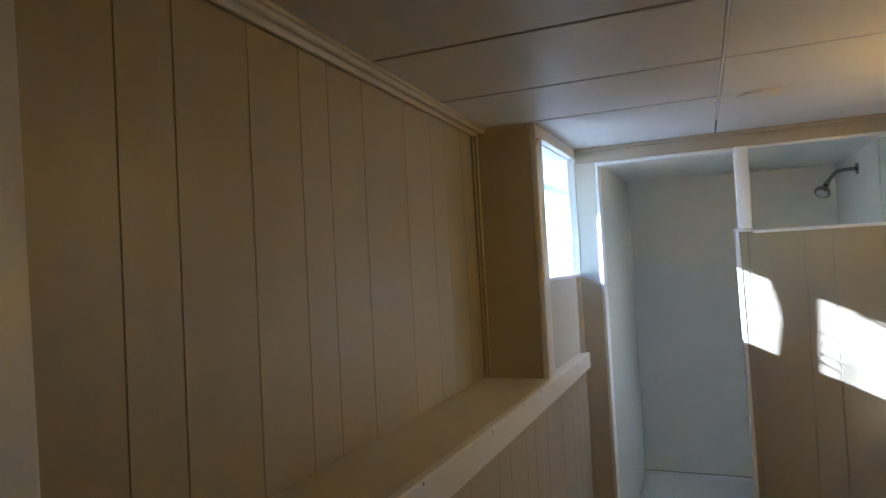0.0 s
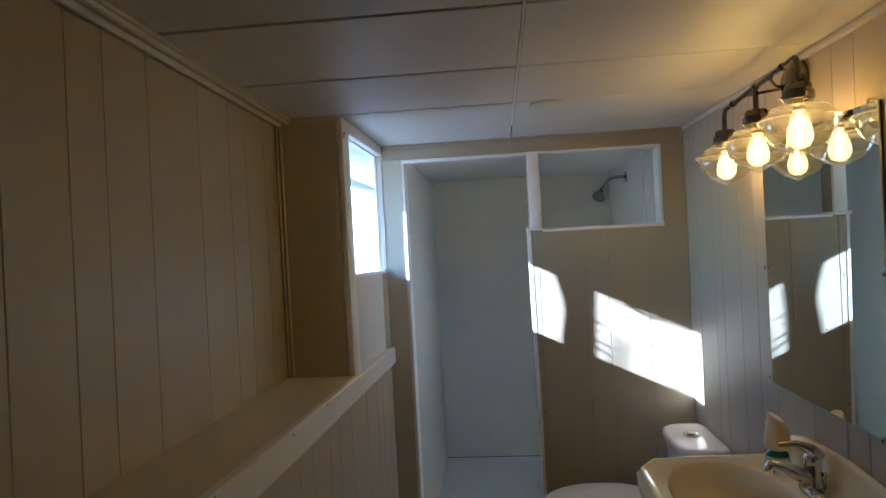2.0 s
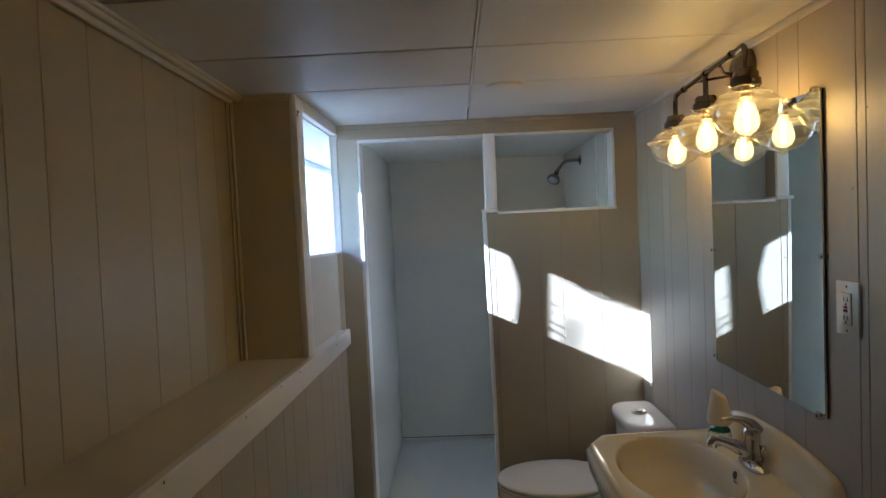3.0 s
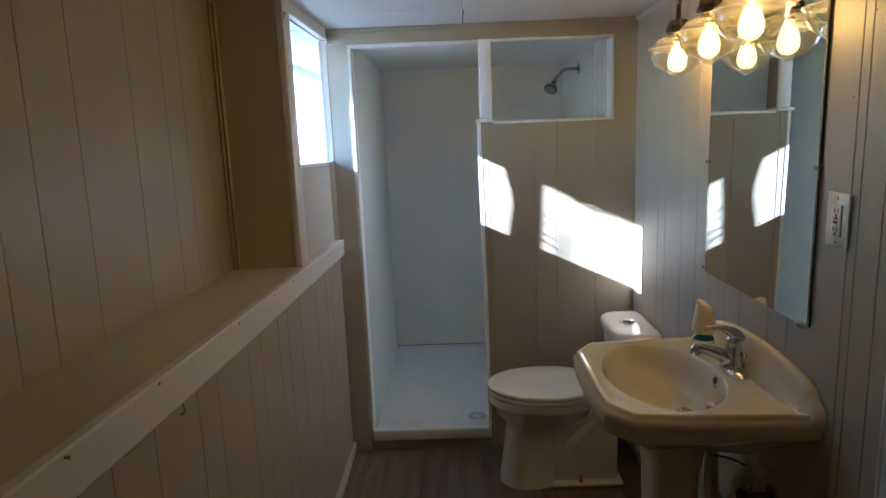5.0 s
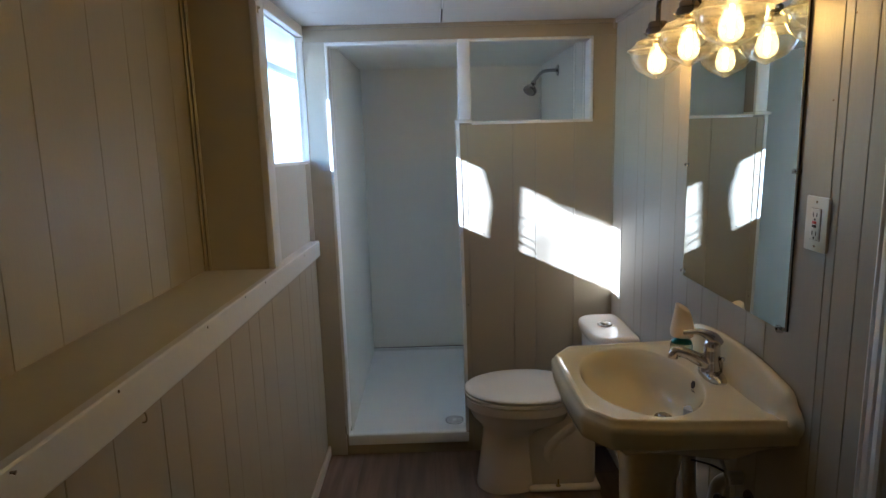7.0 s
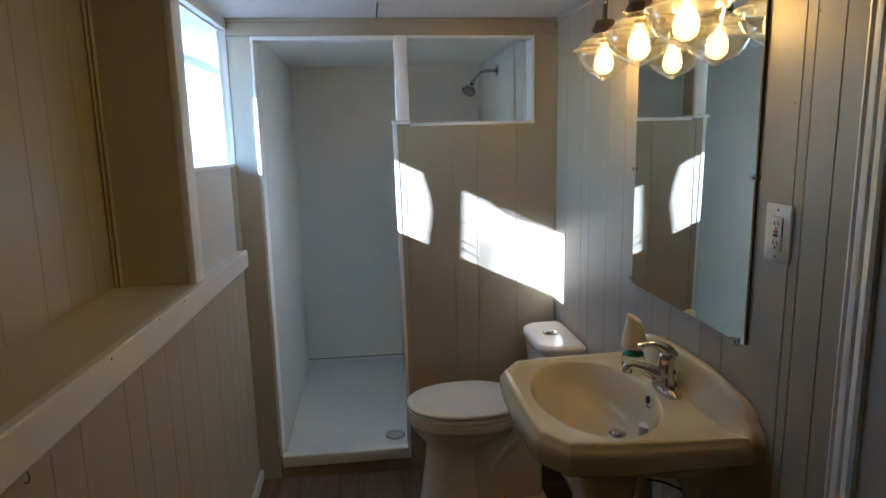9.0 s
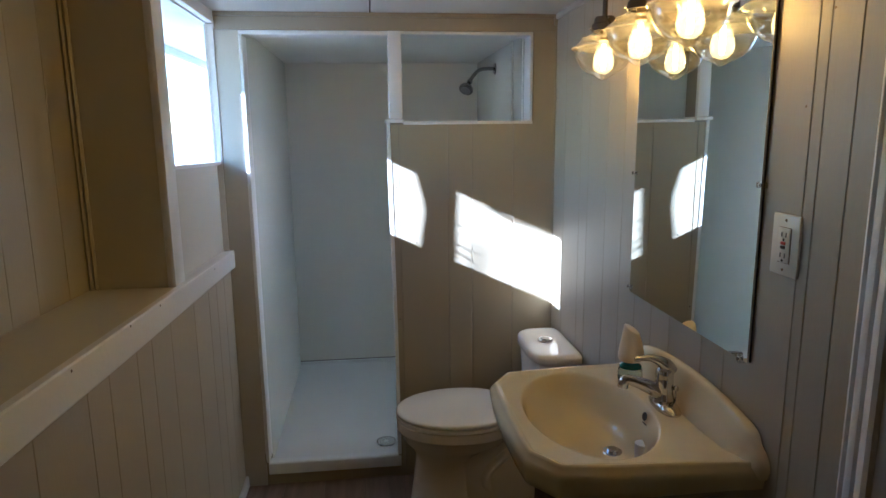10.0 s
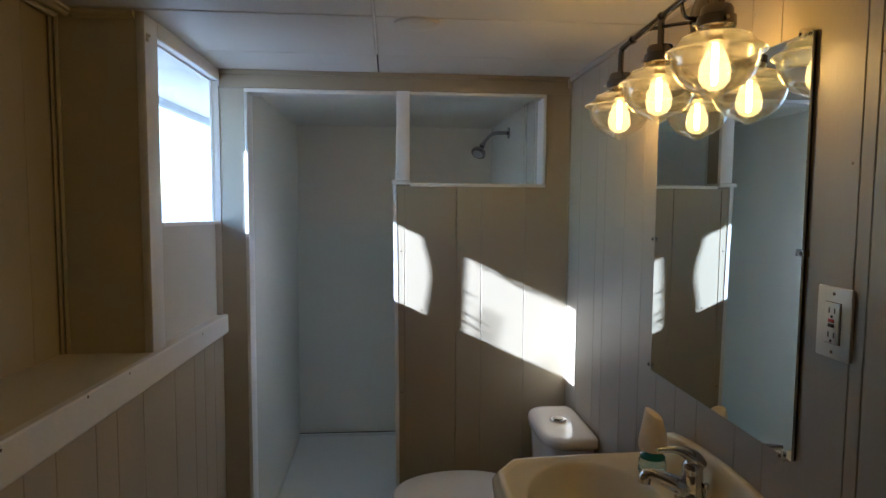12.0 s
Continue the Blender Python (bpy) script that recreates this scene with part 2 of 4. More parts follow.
def disc(bm, centre, normal, radius, depth, n=24, bevel=0.0):
    c, d = Vector(centre), Vector(normal).normalized()
    s = d.orthogonal().normalized()
    u = d.cross(s)
    prof = [(radius, 0), (radius, depth - bevel), (radius - bevel, depth)] if bevel else [(radius, 0), (radius, depth)]
    loft(bm, [[c + d * z + (s * math.cos(2 * math.pi * k / n) + u * math.sin(2 * math.pi * k / n)) * r for k in range(n)] for r, z in prof])


# ---- room measures ----
CEIL = 2.03
RIGHT = 1.385
BACK = -3.7
ALCOVE = -0.265
LEDGE = 1.10
BOARD_T = 0.006


def ledge_z(y):
    """The ledge climbs a little towards the camera's end of the room."""
    return 1.079 - 0.037 * y



def alcove_x(y, z):
    """The alcove's back comes forward a little towards its near end."""
    return -0.243 - (0.027 + 0.012 * (z - 1.11) / 0.89) * (y + 0.745)


def boards(owner, name, axis, plane, sign, edges, z0, z1, mat, gap=0.0022, label=""):
    """Boards side by side over a wall, each its own object, with narrow sunk joints between them. axis: the one they follow."""
    edges = sorted(edges)
    for a, b in zip(edges, edges[1:]):
        lo, hi = a + gap / 2, b - gap / 2
        bv = 0.0012
        # cross-section with eased front edges
        prof = [(lo, 0), (lo, BOARD_T - bv), (lo + bv, BOARD_T), (hi - bv, BOARD_T), (hi, BOARD_T - bv), (hi, 0)]
        bm = bmesh.new()
        rings = []
        for z in (z0, z1):
            ring = []
            for u, d in prof:
                w = (plane(u, z) if callable(plane) else plane) - sign * (BOARD_T - d)
                ring.append((w, u, z) if axis == "y" else (u, w, z))
            rings.append(ring)
        loft(bm, rings)
        ob = new(name, finish(bm, name, mat))
        ob.parent = owner


# ---- floor, ceiling, shell ----
floor = structure("floor", [(-0.40, 1.50, BACK - 0.1, 1.45, -0.12, -0.004)], floor_base, label="dark brown wood-look plank floor")

bm = bmesh.new()
box(bm, -0.42, 1.50, BACK - 0.1, 0.0, CEIL + 0.010, CEIL + 0.06)
ys = [0.012, -0.309, -0.768, -1.226, -1.685, -2.144, -2.603, -3.062, -3.52, BACK]
for k, (b, a) in enumerate(zip(ys, ys[1:])):
    for x0, x1 in ((-0.30, 0.6085), (0.6155, RIGHT + 0.01)):
        g = 0.0060 if x1 < 0.7 else 0.0026
        ga, gb = (0.0004 if k == 1 else g), (0.0004 if k == 0 else g)
        if k == 0:
            gb, ga = 0, 0.0004
        t0 = [(x0, a + gb), (x1, a + gb), (x1, b - ga), (x0, b - ga)] if k else [(x0, a + 0.0004), (x1, a + 0.0004), (x1, b), (x0, b)]
        inner = [(x0 + 0.003, t0[0][1] + 0.002), (x1 - 0.003, t0[0][1] + 0.002), (x1 - 0.003, t0[2][1] - 0.002), (x0 + 0.003, t0[2][1] - 0.002)]
        loft(bm, [[(x, y, CEIL + 0.0102) for x, y in t0], [(x, y, CEIL + 0.0015) for x, y in t0], [(x, y, CEIL) for x, y in inner]])
for f in bm.faces:
    f.material_index = 1 if all(v.co.z > CEIL + 0.0095 for v in f.verts) and f.calc_area() > 0.5 else 0
ceiling = new("ceiling", finish(bm, "ceiling", [ceiling_mat, gap_mat]))
tagged(ceiling, "off-white painted ceiling of large rectangular tiles with thin seams", kind="structure")
structure("ceiling_joint_strip", [(0.6095, 0.6145, BACK, -0.32, CEIL - 0.0015, CEIL + 0.012), (0.604, 0.609, -0.31, 0, CEIL - 0.002, CEIL + 0.012)],
          white_mat, 0.0007, "thin white strip over a ceiling joint")
structure("roof_slab", [(-0.42, 1.62, BACK - 0.2, 1.6, CEIL + 0.10, CEIL + 0.2)], plain_mat)

wall_right = structure("wall_right", [(RIGHT + BOARD_T, 1.52, BACK, 0.1, -0.1, CEIL + 0.1)], groove_mat, label="beige painted wood panelling with narrow grooves")
wall_left = structure("wall_left", [(-0.12, -BOARD_T, -2.62, 0.0, -0.1, LEDGE - 0.03)], groove_mat, label="beige painted wood panelling under the ledge")
bm = bmesh.new()
loft(bm, [[(-0.36, y, z) if out else (alcove_x(y, z) - BOARD_T, y, z) for out, y in ((1, -2.62), (0, -2.62), (0, -0.735), (1, -0.735))] for z in (LEDGE - 0.05, CEIL + 0.1)])
alcove = tagged(new("wall_alcove", finish(bm, "wall_alcove", groove_mat)), "beige grooved panelling at the back of the alcove", kind="structure")
structure("wall_alcove_end", [(ALCOVE - 0.02, -0.004, -0.74, -0.705, LEDGE - 0.02, CEIL + 0.1)], end_lit_mat, label="plain beige painted panel closing the alcove")
structure("wall_left_near", [(-0.36, 0.0, BACK, -2.62, -0.1, CEIL + 0.1)], plain_mat, label="plain beige painted wall")
structure("wall_behind", [(-0.36, 1.50, BACK - 0.12, BACK, -0.1, CEIL + 0.1)], tan_mat, label="plain beige painted wall")

# window bay wall: below, above and beside the opening
WY0, WY1, WZ0, WZ1 = -0.615, -0.006, 1.446, 1.984
SILL_RISE = 0.016


def sill_block(bm, x0, x1, y0, y1, low, high):
    """A block whose top follows the sill, which climbs towards the window's near end; a negative low is its thickness."""
    rings = []
    for y in (y0, y1):
        up = SILL_RISE * min(1.0, -y / 0.615)
        z0 = low if low > 0 else high + low + up
        rings.append([(x0, y, z0), (x1, y, z0), (x1, y, high + up), (x0, y, high + up)])
    loft(bm, rings)


bm = bmesh.new()
sill_block(bm, -0.034, -0.022, -0.705, 0.0, LEDGE - 0.03, WZ0 - 0.0105)
tagged(new("wall_window_low", finish(bm, "wall_window_low", sill_wall_mat)), "beige painted wall under the small window", kind="structure")
structure("wall_window", [
    (-0.034, -0.022, -0.705, 0.0, WZ1 + 0.002, CEIL + 0.1),
    (-0.034, -0.022, -0.705, WY0 - 0.002, WZ0 + 0.008, WZ1 + 0.002)], sill_wall_mat, label="beige painted wall round the small window")

# partition between room and shower
PZ = 1.957
wall_end = structure("wall_end", [
    (0.0, 0.103, BOARD_T, 0.095, 0.0, CEIL + 0.1),
    (-0.028, 0.0, 0.0, 0.095, 0.0, CEIL + 0.1),
    (0.684, RIGHT, BOARD_T, 0.095, 0.0, 1.594),
    (1.274, RIGHT, BOARD_T, 0.095, 1.594, CEIL + 0.1),
    (0.103, 1.274, BOARD_T, 0.095, PZ, CEIL + 0.1),
    (0.103, 0.684, 0.012, 0.095, 0.0, 0.054),
    (0.684, 0.735, BOARD_T, 0.095, 1.594, PZ)], groove_mat, label="tan painted panelled partition before the shower")

# shower room
SX0, SX1, SY = 0.105, 1.277, 1.335
structure("shower_wall_left", [(0.0, SX0, 0.097, SY + 0.1, 0.0, CEIL + 0.1)], surround_mat, label="pale blue-white smooth shower wall")
structure("shower_wall_right", [(SX1, 1.40, 0.097, SY + 0.1, 0.0, CEIL + 0.1)], surround_mat, label="pale blue-white smooth shower wall")
structure("shower_wall_back", [(SX0, SX1, SY, SY + 0.1, 0.0, CEIL + 0.1)], shower_paint, label="off-white painted shower back wall")
structure("shower_back_panel", [(SX0, SX1, SY - 0.004, SY - 0.0005, 0.090, 1.388)], surround_mat, 0.0, "pale grey-blue smooth panel on the shower's back wall")
structure("shower_ceiling", [(SX0, SX1, 0.097, SY, 1.972, 2.02)], shower_paint, label="off-white painted shower ceiling")
structure("shower_corner_trim", [(SX1 - 0.008, SX1, 0.33, 0.352, 0.09, 1.97), (SX1 - 0.007, SX1, 0.13, 0.15, 0.09, 1.97)], surround_mat, 0.002, "pale vertical edge of the shower panel")

# shower pan with a raised front lip: one moulded tray
bm = bmesh.new()
prof = [(-0.004, 0.054), (-0.004, 0.103), (0.000, 0.107), (0.044, 0.107), (0.050, 0.104), (0.056, 0.066), (0.066, 0.059), (0.30, 0.056), (1.28, 0.060), (1.315, 0.068), (1.322, 0.084), (1.334, 0.085), (1.334, 0.0), (0.098, 0.0), (0.098, 0.054)]
loft(bm, [[(x, y, z) for y, z in prof] for x in (0.106, 0.683)])
pan = tagged(thing("shower_pan", "white moulded shower pan with a raised front lip", "shower pan", (0.7, 0.6, 0.0)))
part("tray", bm, pan_mat, pan, angle=40)
boxpart("front_lip", (0.1035, 0.696, -0.0085, -0.0042, 0.054, 0.105), pan_mat, pan, 0.002)
bm = bmesh.new()
inner = [(0.098, 0.0), (0.098, 0.0588), (0.30, 0.056), (1.28, 0.060), (1.315, 0.068), (1.322, 0.084), (1.334, 0.085), (1.334, 0.0)]
loft(bm, [[(x, y, z) for y, z in inner] for x in (0.6832, SX1)])
part("inner_floor", bm, pan_mat, pan, angle=40)
settle(pan)
structure("shower_joint", [(SX0, SX1, SY - 0.003, SY - 0.0006, 0.0855, 0.0895)], gap_mat, 0.0, "dark joint above the shower pan")
for nx, nz in ((0.7015, 1.328), (0.785, 1.088), (0.7065, 0.75), (0.772, 0.30)):
    bm = bmesh.new()
    disc(bm, (nx, -0.0002, nz), (0, -1, 0), 0.0034, 0.0008, 8)
    part("nail_head", bm, nail_mat, wall_end)
bm = bmesh.new()
box(bm, 0.0022, 0.006, -0.733, -0.721, 1.955, 1.978, bevel=0.001)
disc(bm, (0.006, -0.727, 1.972), (1, 0, 0), 0.004, 0.006, 12, 0.001)
tagged(new("curtain_bracket", finish(bm, "curtain_bracket", plate_mat, True)), "tiny cream-painted curtain bracket on the white board by the window", "bracket")
bm = bmesh.new()
disc(bm, (0.632, 0.225, 0.058), (0, 0, 1), 0.050, 0.004, 40, 0.0015)
drain_plate = tagged(new("shower_drain", finish(bm, "shower_drain", pan_mat, True)), "round white perforated drain cover in the shower pan", "drain")
bm = bmesh.new()
for r, cnt in ((0.043, 24), (0.031, 14), (0.018, 8)):
    for i in range(cnt):
        a = 2 * math.pi * i / cnt
        disc(bm, (0.632 + r * math.cos(a), 0.225 + r * math.sin(a), 0.0615), (0, 0, 1), 0.0046, 0.0009, 8)
part("drain_holes", bm, slot_mat, drain_plate)

# ---- trim ----
trim_specs = []


def trim(name, boxes, bevel=0.002, mat=None, label="white painted wood trim"):
    return structure(name, boxes, mat or white_mat, bevel, label)


trim("trim_shower_left", [(0.094, 0.106, -0.0012, 0.098, 0.108, PZ - 0.012)], 0.0008, label="narrow white edging of the shower opening")
trim("trim_shower_head", [(0.094, 0.684, -0.004, 0.098, PZ - 0.012, PZ + 0.003)], label="narrow white edging over the shower opening")
trim("trim_shower_post", [(0.682, 0.7345, -0.014, 0.0965, 1.612, PZ + 0.003)], label="white painted post beside the shower opening")
trim("trim_post_foot", [(0.664, 0.738, -0.019, 0.098, 1.596, 1.611)], label="small white ledge under the post")
bm = bmesh.new()
loft(bm, [[(x, y, z) for x, y in ((a, -0.0018), (a + 0.014, -0.0018), (a + 0.014, 0.0975), (a, 0.0975))]
          for z, a in ((0.108, 0.684), (0.7, 0.681), (1.2, 0.674), (1.596, 0.668))])
tagged(new("trim_shower_right", finish(bm, "trim_shower_right", white_mat)), "narrow white edging beside the tan panel", kind="structure")
trim("trim_opening_sill", [(0.7385, 1.286, -0.005, 0.098, 1.588, 1.601)], label="thin white sill of the shower's inner opening")
trim("trim_opening_side", [(1.272, 1.284, -0.005, 0.098, 1.6015, PZ - 0.009)], label="thin white side of the shower's inner opening")
trim("trim_opening_head", [(0.735, 1.284, -0.004, 0.098, PZ - 0.009, PZ + 0.003)], label="thin white head of the shower's inner opening")
trim("trim_header", [(0.0, RIGHT, -0.008, BOARD_T - 0.0005, PZ + 0.004, CEIL - 0.0175)], 0.002, tan_mat, "tan painted board under the ceiling")
trim("trim_crown_end", [(0.0, RIGHT, -0.014, 0.005, CEIL - 0.017, CEIL - 0.0005)], 0.003, tan_mat, "slim tan moulding under the ceiling")
trim("trim_crown_block", [(RIGHT - 0.016, RIGHT - 0.001, -0.020, -0.0085, 1.985, CEIL - 0.001)], 0.003, tan_mat, "small end block of the crown moulding")
trim("trim_crown_right", [(RIGHT - 0.012, RIGHT - 0.0005, BACK, -0.021, CEIL - 0.022, CEIL - 0.0005)], 0.004, plain_mat, "slim beige moulding along the ceiling")
trim("trim_corner_right", [(RIGHT - 0.006, RIGHT, -0.008, -0.0005, 0.0, PZ)], 0.002, tan_mat, "slim corner strip")

# window casing on the room side
trim("trim_window_post", [(-0.022, 0.002, -0.742, -0.647, LEDGE - 0.02, CEIL - 0.001)], 0.003, label="white painted board beside the window")
trim("trim_window_inner", [(-0.0215, -0.017, -0.6465, WY0 - 0.0005, LEDGE - 0.02, CEIL - 0.001)], 0.002, label="white painted inner board beside the window")
trim("trim_window_head", [(-0.0215, 0.004, -0.6465, -0.0065, WZ1 + 0.001, CEIL - 0.001)], 0.002, label="white painted board over the window")
trim("trim_window_side", [(-0.034, 0.001, -0.0055, -0.0005, LEDGE - 0.02, WZ1)], 0.002, label="narrow white strip between window and partition")
trim("trim_window_stub", [(-0.002, 0.006, -0.0140, -0.001, 1.965, 1.992)], 0.001, label="small white corner block by the window")
bm = bmesh.new()
sill_block(bm, -0.0215, -0.006, WY0, WY1, -0.012, WZ0 + 0.001)
tagged(new("trim_window_sill", finish(bm, "trim_window_sill", white_mat)), "thin white window sill", kind="structure")

# crown at the back of the alcove, ledge, batten
bm = bmesh.new()
cove = [(-0.01, 0), (-0.01, -0.011), (0.003, -0.012), (0.006, -0.018), (0.012, -0.022), (0.019, -0.021), (0.023, -0.015), (0.026, -0.011), (0.034, -0.0105), (0.038, -0.015), (0.044, -0.0165), (0.050, -0.014), (0.054, -0.008), (0.062, -0.007), (0.064, 0)]
loft(bm, [[(alcove_x(y, CEIL - 0.03) + u, y, CEIL - 0.0005 + w) for u, w in cove] for y in (-2.62, -0.7405)])
tagged(new("trim_crown_alcove", finish(bm, "trim_crown_alcove", shelf_lit_mat, True, 25)), "beige stepped crown moulding over the alcove", kind="structure")
bm = bmesh.new()
loft(bm, [[(x, -0.7405 - max(0.0, u) * 0.3, CEIL - 0.001 + w * 0.9) for u, w in cove] for x in (-0.18, -0.0225)])
tagged(new("trim_crown_return", finish(bm, "trim_crown_return", shelf_lit_mat, True, 25)), "slim beige moulding on the alcove's end", kind="structure")
for u0, u1, y0 in ((0.0, 0.0115, -0.754), (0.0125, 0.0240, -0.7505)):
    bm = bmesh.new()
    rings = []
    for z in (LEDGE - 0.02, CEIL - 0.02):
        ax = alcove_x(-0.745, z)
        e = 0.005
        rings.append([(ax + u0, -0.7405, z), (ax + u0, y0 + e, z), (ax + u0 + e, y0, z), (ax + u1 - e, y0, z), (ax + u1, y0 + e, z), (ax + u1, -0.7405, z)])
    loft(bm, rings)
    tagged(new("trim_batten", finish(bm, "trim_batten", alcove_lit_mat)), "slim beige corner batten in the alcove", kind="structure")
# the deep ledge's top carries warm lamp light in its colour
for nm, xa, xb, ya, yb, mt in (("ledge_top", ALCOVE - 0.02, -0.001, -2.619, -0.7425, shelf_lit_mat), ("ledge_top_window", -0.0215, -0.001, -0.7415, -0.0125, white_mat)):
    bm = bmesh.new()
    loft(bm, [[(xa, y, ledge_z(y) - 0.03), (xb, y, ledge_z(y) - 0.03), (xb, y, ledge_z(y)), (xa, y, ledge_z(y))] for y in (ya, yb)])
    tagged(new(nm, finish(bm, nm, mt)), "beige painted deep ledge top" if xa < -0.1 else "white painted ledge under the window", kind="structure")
# front board of the ledge rises slightly towards the near end
bm = bmesh.new()


def front_board(y):
    lo, hi = 1.008 - 0.031 * y + 0.02 * max(0.0, -y - 1.7), ledge_z(y) + 0.001
    return [(0.0005, y, lo), (0.019, y, lo), (0.021, y, lo + 0.004), (0.021, y, hi - 0.004), (0.018, y, hi), (0.0005, y, hi)]


loft(bm, [front_board(y) for y in (-2.62, -1.9, -1.2, -0.74, -0.4, -0.006)])
ledge_front = tagged(new("trim_ledge_front", finish(bm, "trim_ledge_front", white_mat)), "pale painted front board of the ledge with nail heads", kind="structure")
for i, (y, z) in enumerate([(-1.890, 1.142), (-1.470, 1.122), (-1.169, 1.116), (-0.955, 1.107), (-0.35, 1.075)]):
    bm = bmesh.new()
    disc(bm, (0.0208, y, z), (1, 0, 0), 0.0032, 0.0008, 8)
    part("nail_head", bm, nail_mat, ledge_front)
bm = bmesh.new()
tube(bm, [(-0.002, -1.792, 1.062), (0.010, -1.792, 1.060), (0.014, -1.792, 1.050), (0.011, -1.790, 1.040), (0.004, -1.789, 1.038)], 0.0016, 8, 3)
tagged(new("wall_hook", finish(bm, "wall_hook", rust_mat, True)), "small painted-over bent hook on the panelling under the ledge", "hook")
bm = bmesh.new()
tube(bm, [(0.019, -2.164, 1.151), (0.023, -2.163, 1.151), (0.027, -2.162, 1.150)], [0.0022, 0.0022, 0.0030], 8, 2)
tagged(new("bent_nail", finish(bm, "bent_nail", rust_mat, True)), "small protruding nail in the pale front board of the ledge", "nail")
structure("trim_gap", [(0.0908, 0.0937, -0.0015, -0.0001, 0.108, 0.152)], gap_mat, 0.0, "dark open joint at the foot of the shower edging")
structure("trim_gap", [(0.6985, 0.7010, -0.0015, -0.0001, 0.100, 0.165)], gap_mat, 0.0, "dark open joint at the foot of the shower edging")
trim("baseboard_left", [(0.0005, 0.014, -2.62, -0.0005, 0.0, 0.052)], 0.004, label="low white baseboard")
trim("baseboard_right", [(RIGHT - 0.012, RIGHT - 0.0005, -1.765, -0.002, 0.0, 0.052)], 0.004, label="low white baseboard")
trim("trim_alcove_near", [(-0.02, 0.018, -2.735, -2.621, 0.0, CEIL - 0.001)], 0.006, label="wide white painted upright board at the alcove's near end")

# ---- door in the right wall near the camera ----
bm = bmesh.new()
flute = [(0, 0), (0.011, 0), (0.013, 0.006), (0.010, 0.012), (0.013, 0.020), (0.013, 0.030), (0.010, 0.036), (0.014, 0.044), (0.017, 0.056), (0.014, 0.064), (0, 0.064)]
loft(bm, [[(RIGHT - u, -1.766 - v, z) for u, v in flute] for z in (0.0, 1.985)])
loft(bm, [[(RIGHT - u, -2.634 + v, z) for u, v in flute] for z in (0.0, 1.985)])
loft(bm, [[(RIGHT - u, y, 1.9855 - v) for u, v in flute] for y in (-2.57, -1.83)])
tagged(new("trim_door_casing", finish(bm, "trim_door_casing", white_mat, True, 25)), "white fluted door casing", kind="structure")
door = structure("door_1", [(RIGHT - 0.006, RIGHT + 0.0, -2.568, -1.832, 0.01, 1.920)], material("door_paint", (0.42, 0.37, 0.31), 0.4), 0.001, "plain brownish painted door")
bm = bmesh.new()
disc(bm, (RIGHT - 0.006, -2.49, 0.95), (-1, 0, 0), 0.028, 0.006, 24, 0.002)
tube(bm, [(RIGHT - 0.01, -2.49, 0.95), (RIGHT - 0.03, -2.49, 0.95), (RIGHT - 0.045, -2.49, 0.95), (RIGHT - 0.066, -2.49, 0.95)], [0.01, 0.01, 0.026, 0.018], 16)
part("door_handle", bm, nickel_mat, door)

# ---- window ----
win = thing("window_1", "small white-framed basement window with clear glass and bright daylight behind", "window", (-0.06, -0.28, WZ0))
win["kind"] = "structure"
fx0, fx1 = -0.033, -0.023
bm = bmesh.new()
sill_block(bm, fx0, fx1, WY0, WY1, -0.012, WZ0 + 0.002)
part("window_frame", bm, white_mat, win)
for nm, d in (("window_frame", (fx0, fx1, WY0, WY1, WZ1 - 0.004, WZ1)),
              ("window_frame", (fx0, fx1, WY0, WY0 + 0.004, WZ0 + 0.02, WZ1 - 0.004)), ("window_frame", (fx0, fx1, WY1 - 0.004, WY1, WZ0 + 0.004, WZ1 - 0.004))):
    boxpart(nm, d, white_mat, win, 0.001)
pane = boxpart("pane", (-0.030, -0.027, WY0 + 0.004, WY1 - 0.004, WZ0 + 0.004, WZ1 - 0.004), pane_mat, win)
settle(win)

# ---- outside: eave with its beam, added posts, twigs, wire and sapling that shape the sun patches, ground ----
structure("outside_soffit", [(-0.40, -0.036, -0.704, 3.2, 1.995, 2.02)], siding_mat, label="pale painted soffit outside the window")
structure("outside_beam", [(-0.415, -0.385, -0.799, 3.2, 1.958, 1.9945), (-0.415, -0.367, -0.799, -0.7045, 1.995, 2.12)], beam_shade_mat, 0.002, label="beam at the edge of the soffit, shade put into its colour")
# added stand-in for an unknown sun blocker, outline fitted to the patches' edges
bm = bmesh.new()
rows = [(1.36, -0.4052, -0.4567), (1.23, -0.4052, -0.4567), (1.62, -0.4058, -0.4567), (1.68, -0.4076, -0.4573), (1.76, -0.4118, -0.4573), (1.80, -0.4136, -0.4579), (1.86, -0.4110, -0.4585), (1.91, -0.4055, -0.4597), (1.957, -0.4010, -0.4597)]
rows = sorted(rows)
loft(bm, [[(-0.398, b, z), (-0.384, b, z), (-0.384, a, z), (-0.398, a, z)] for z, a, b in rows])
tagged(new("shadow_post", finish(bm, "shadow_post", wood_mat)), "slim post added outside to cast the gap between the sun patches", kind="structure")
# added blocker: keeps direct sun off the partition's left strip
structure("sun_block_post", [(-0.415, -0.385, -0.1625, -0.096, 1.30, 1.9575)], wood_mat, 0.003, "added post that keeps the sun off the strip beside the window")
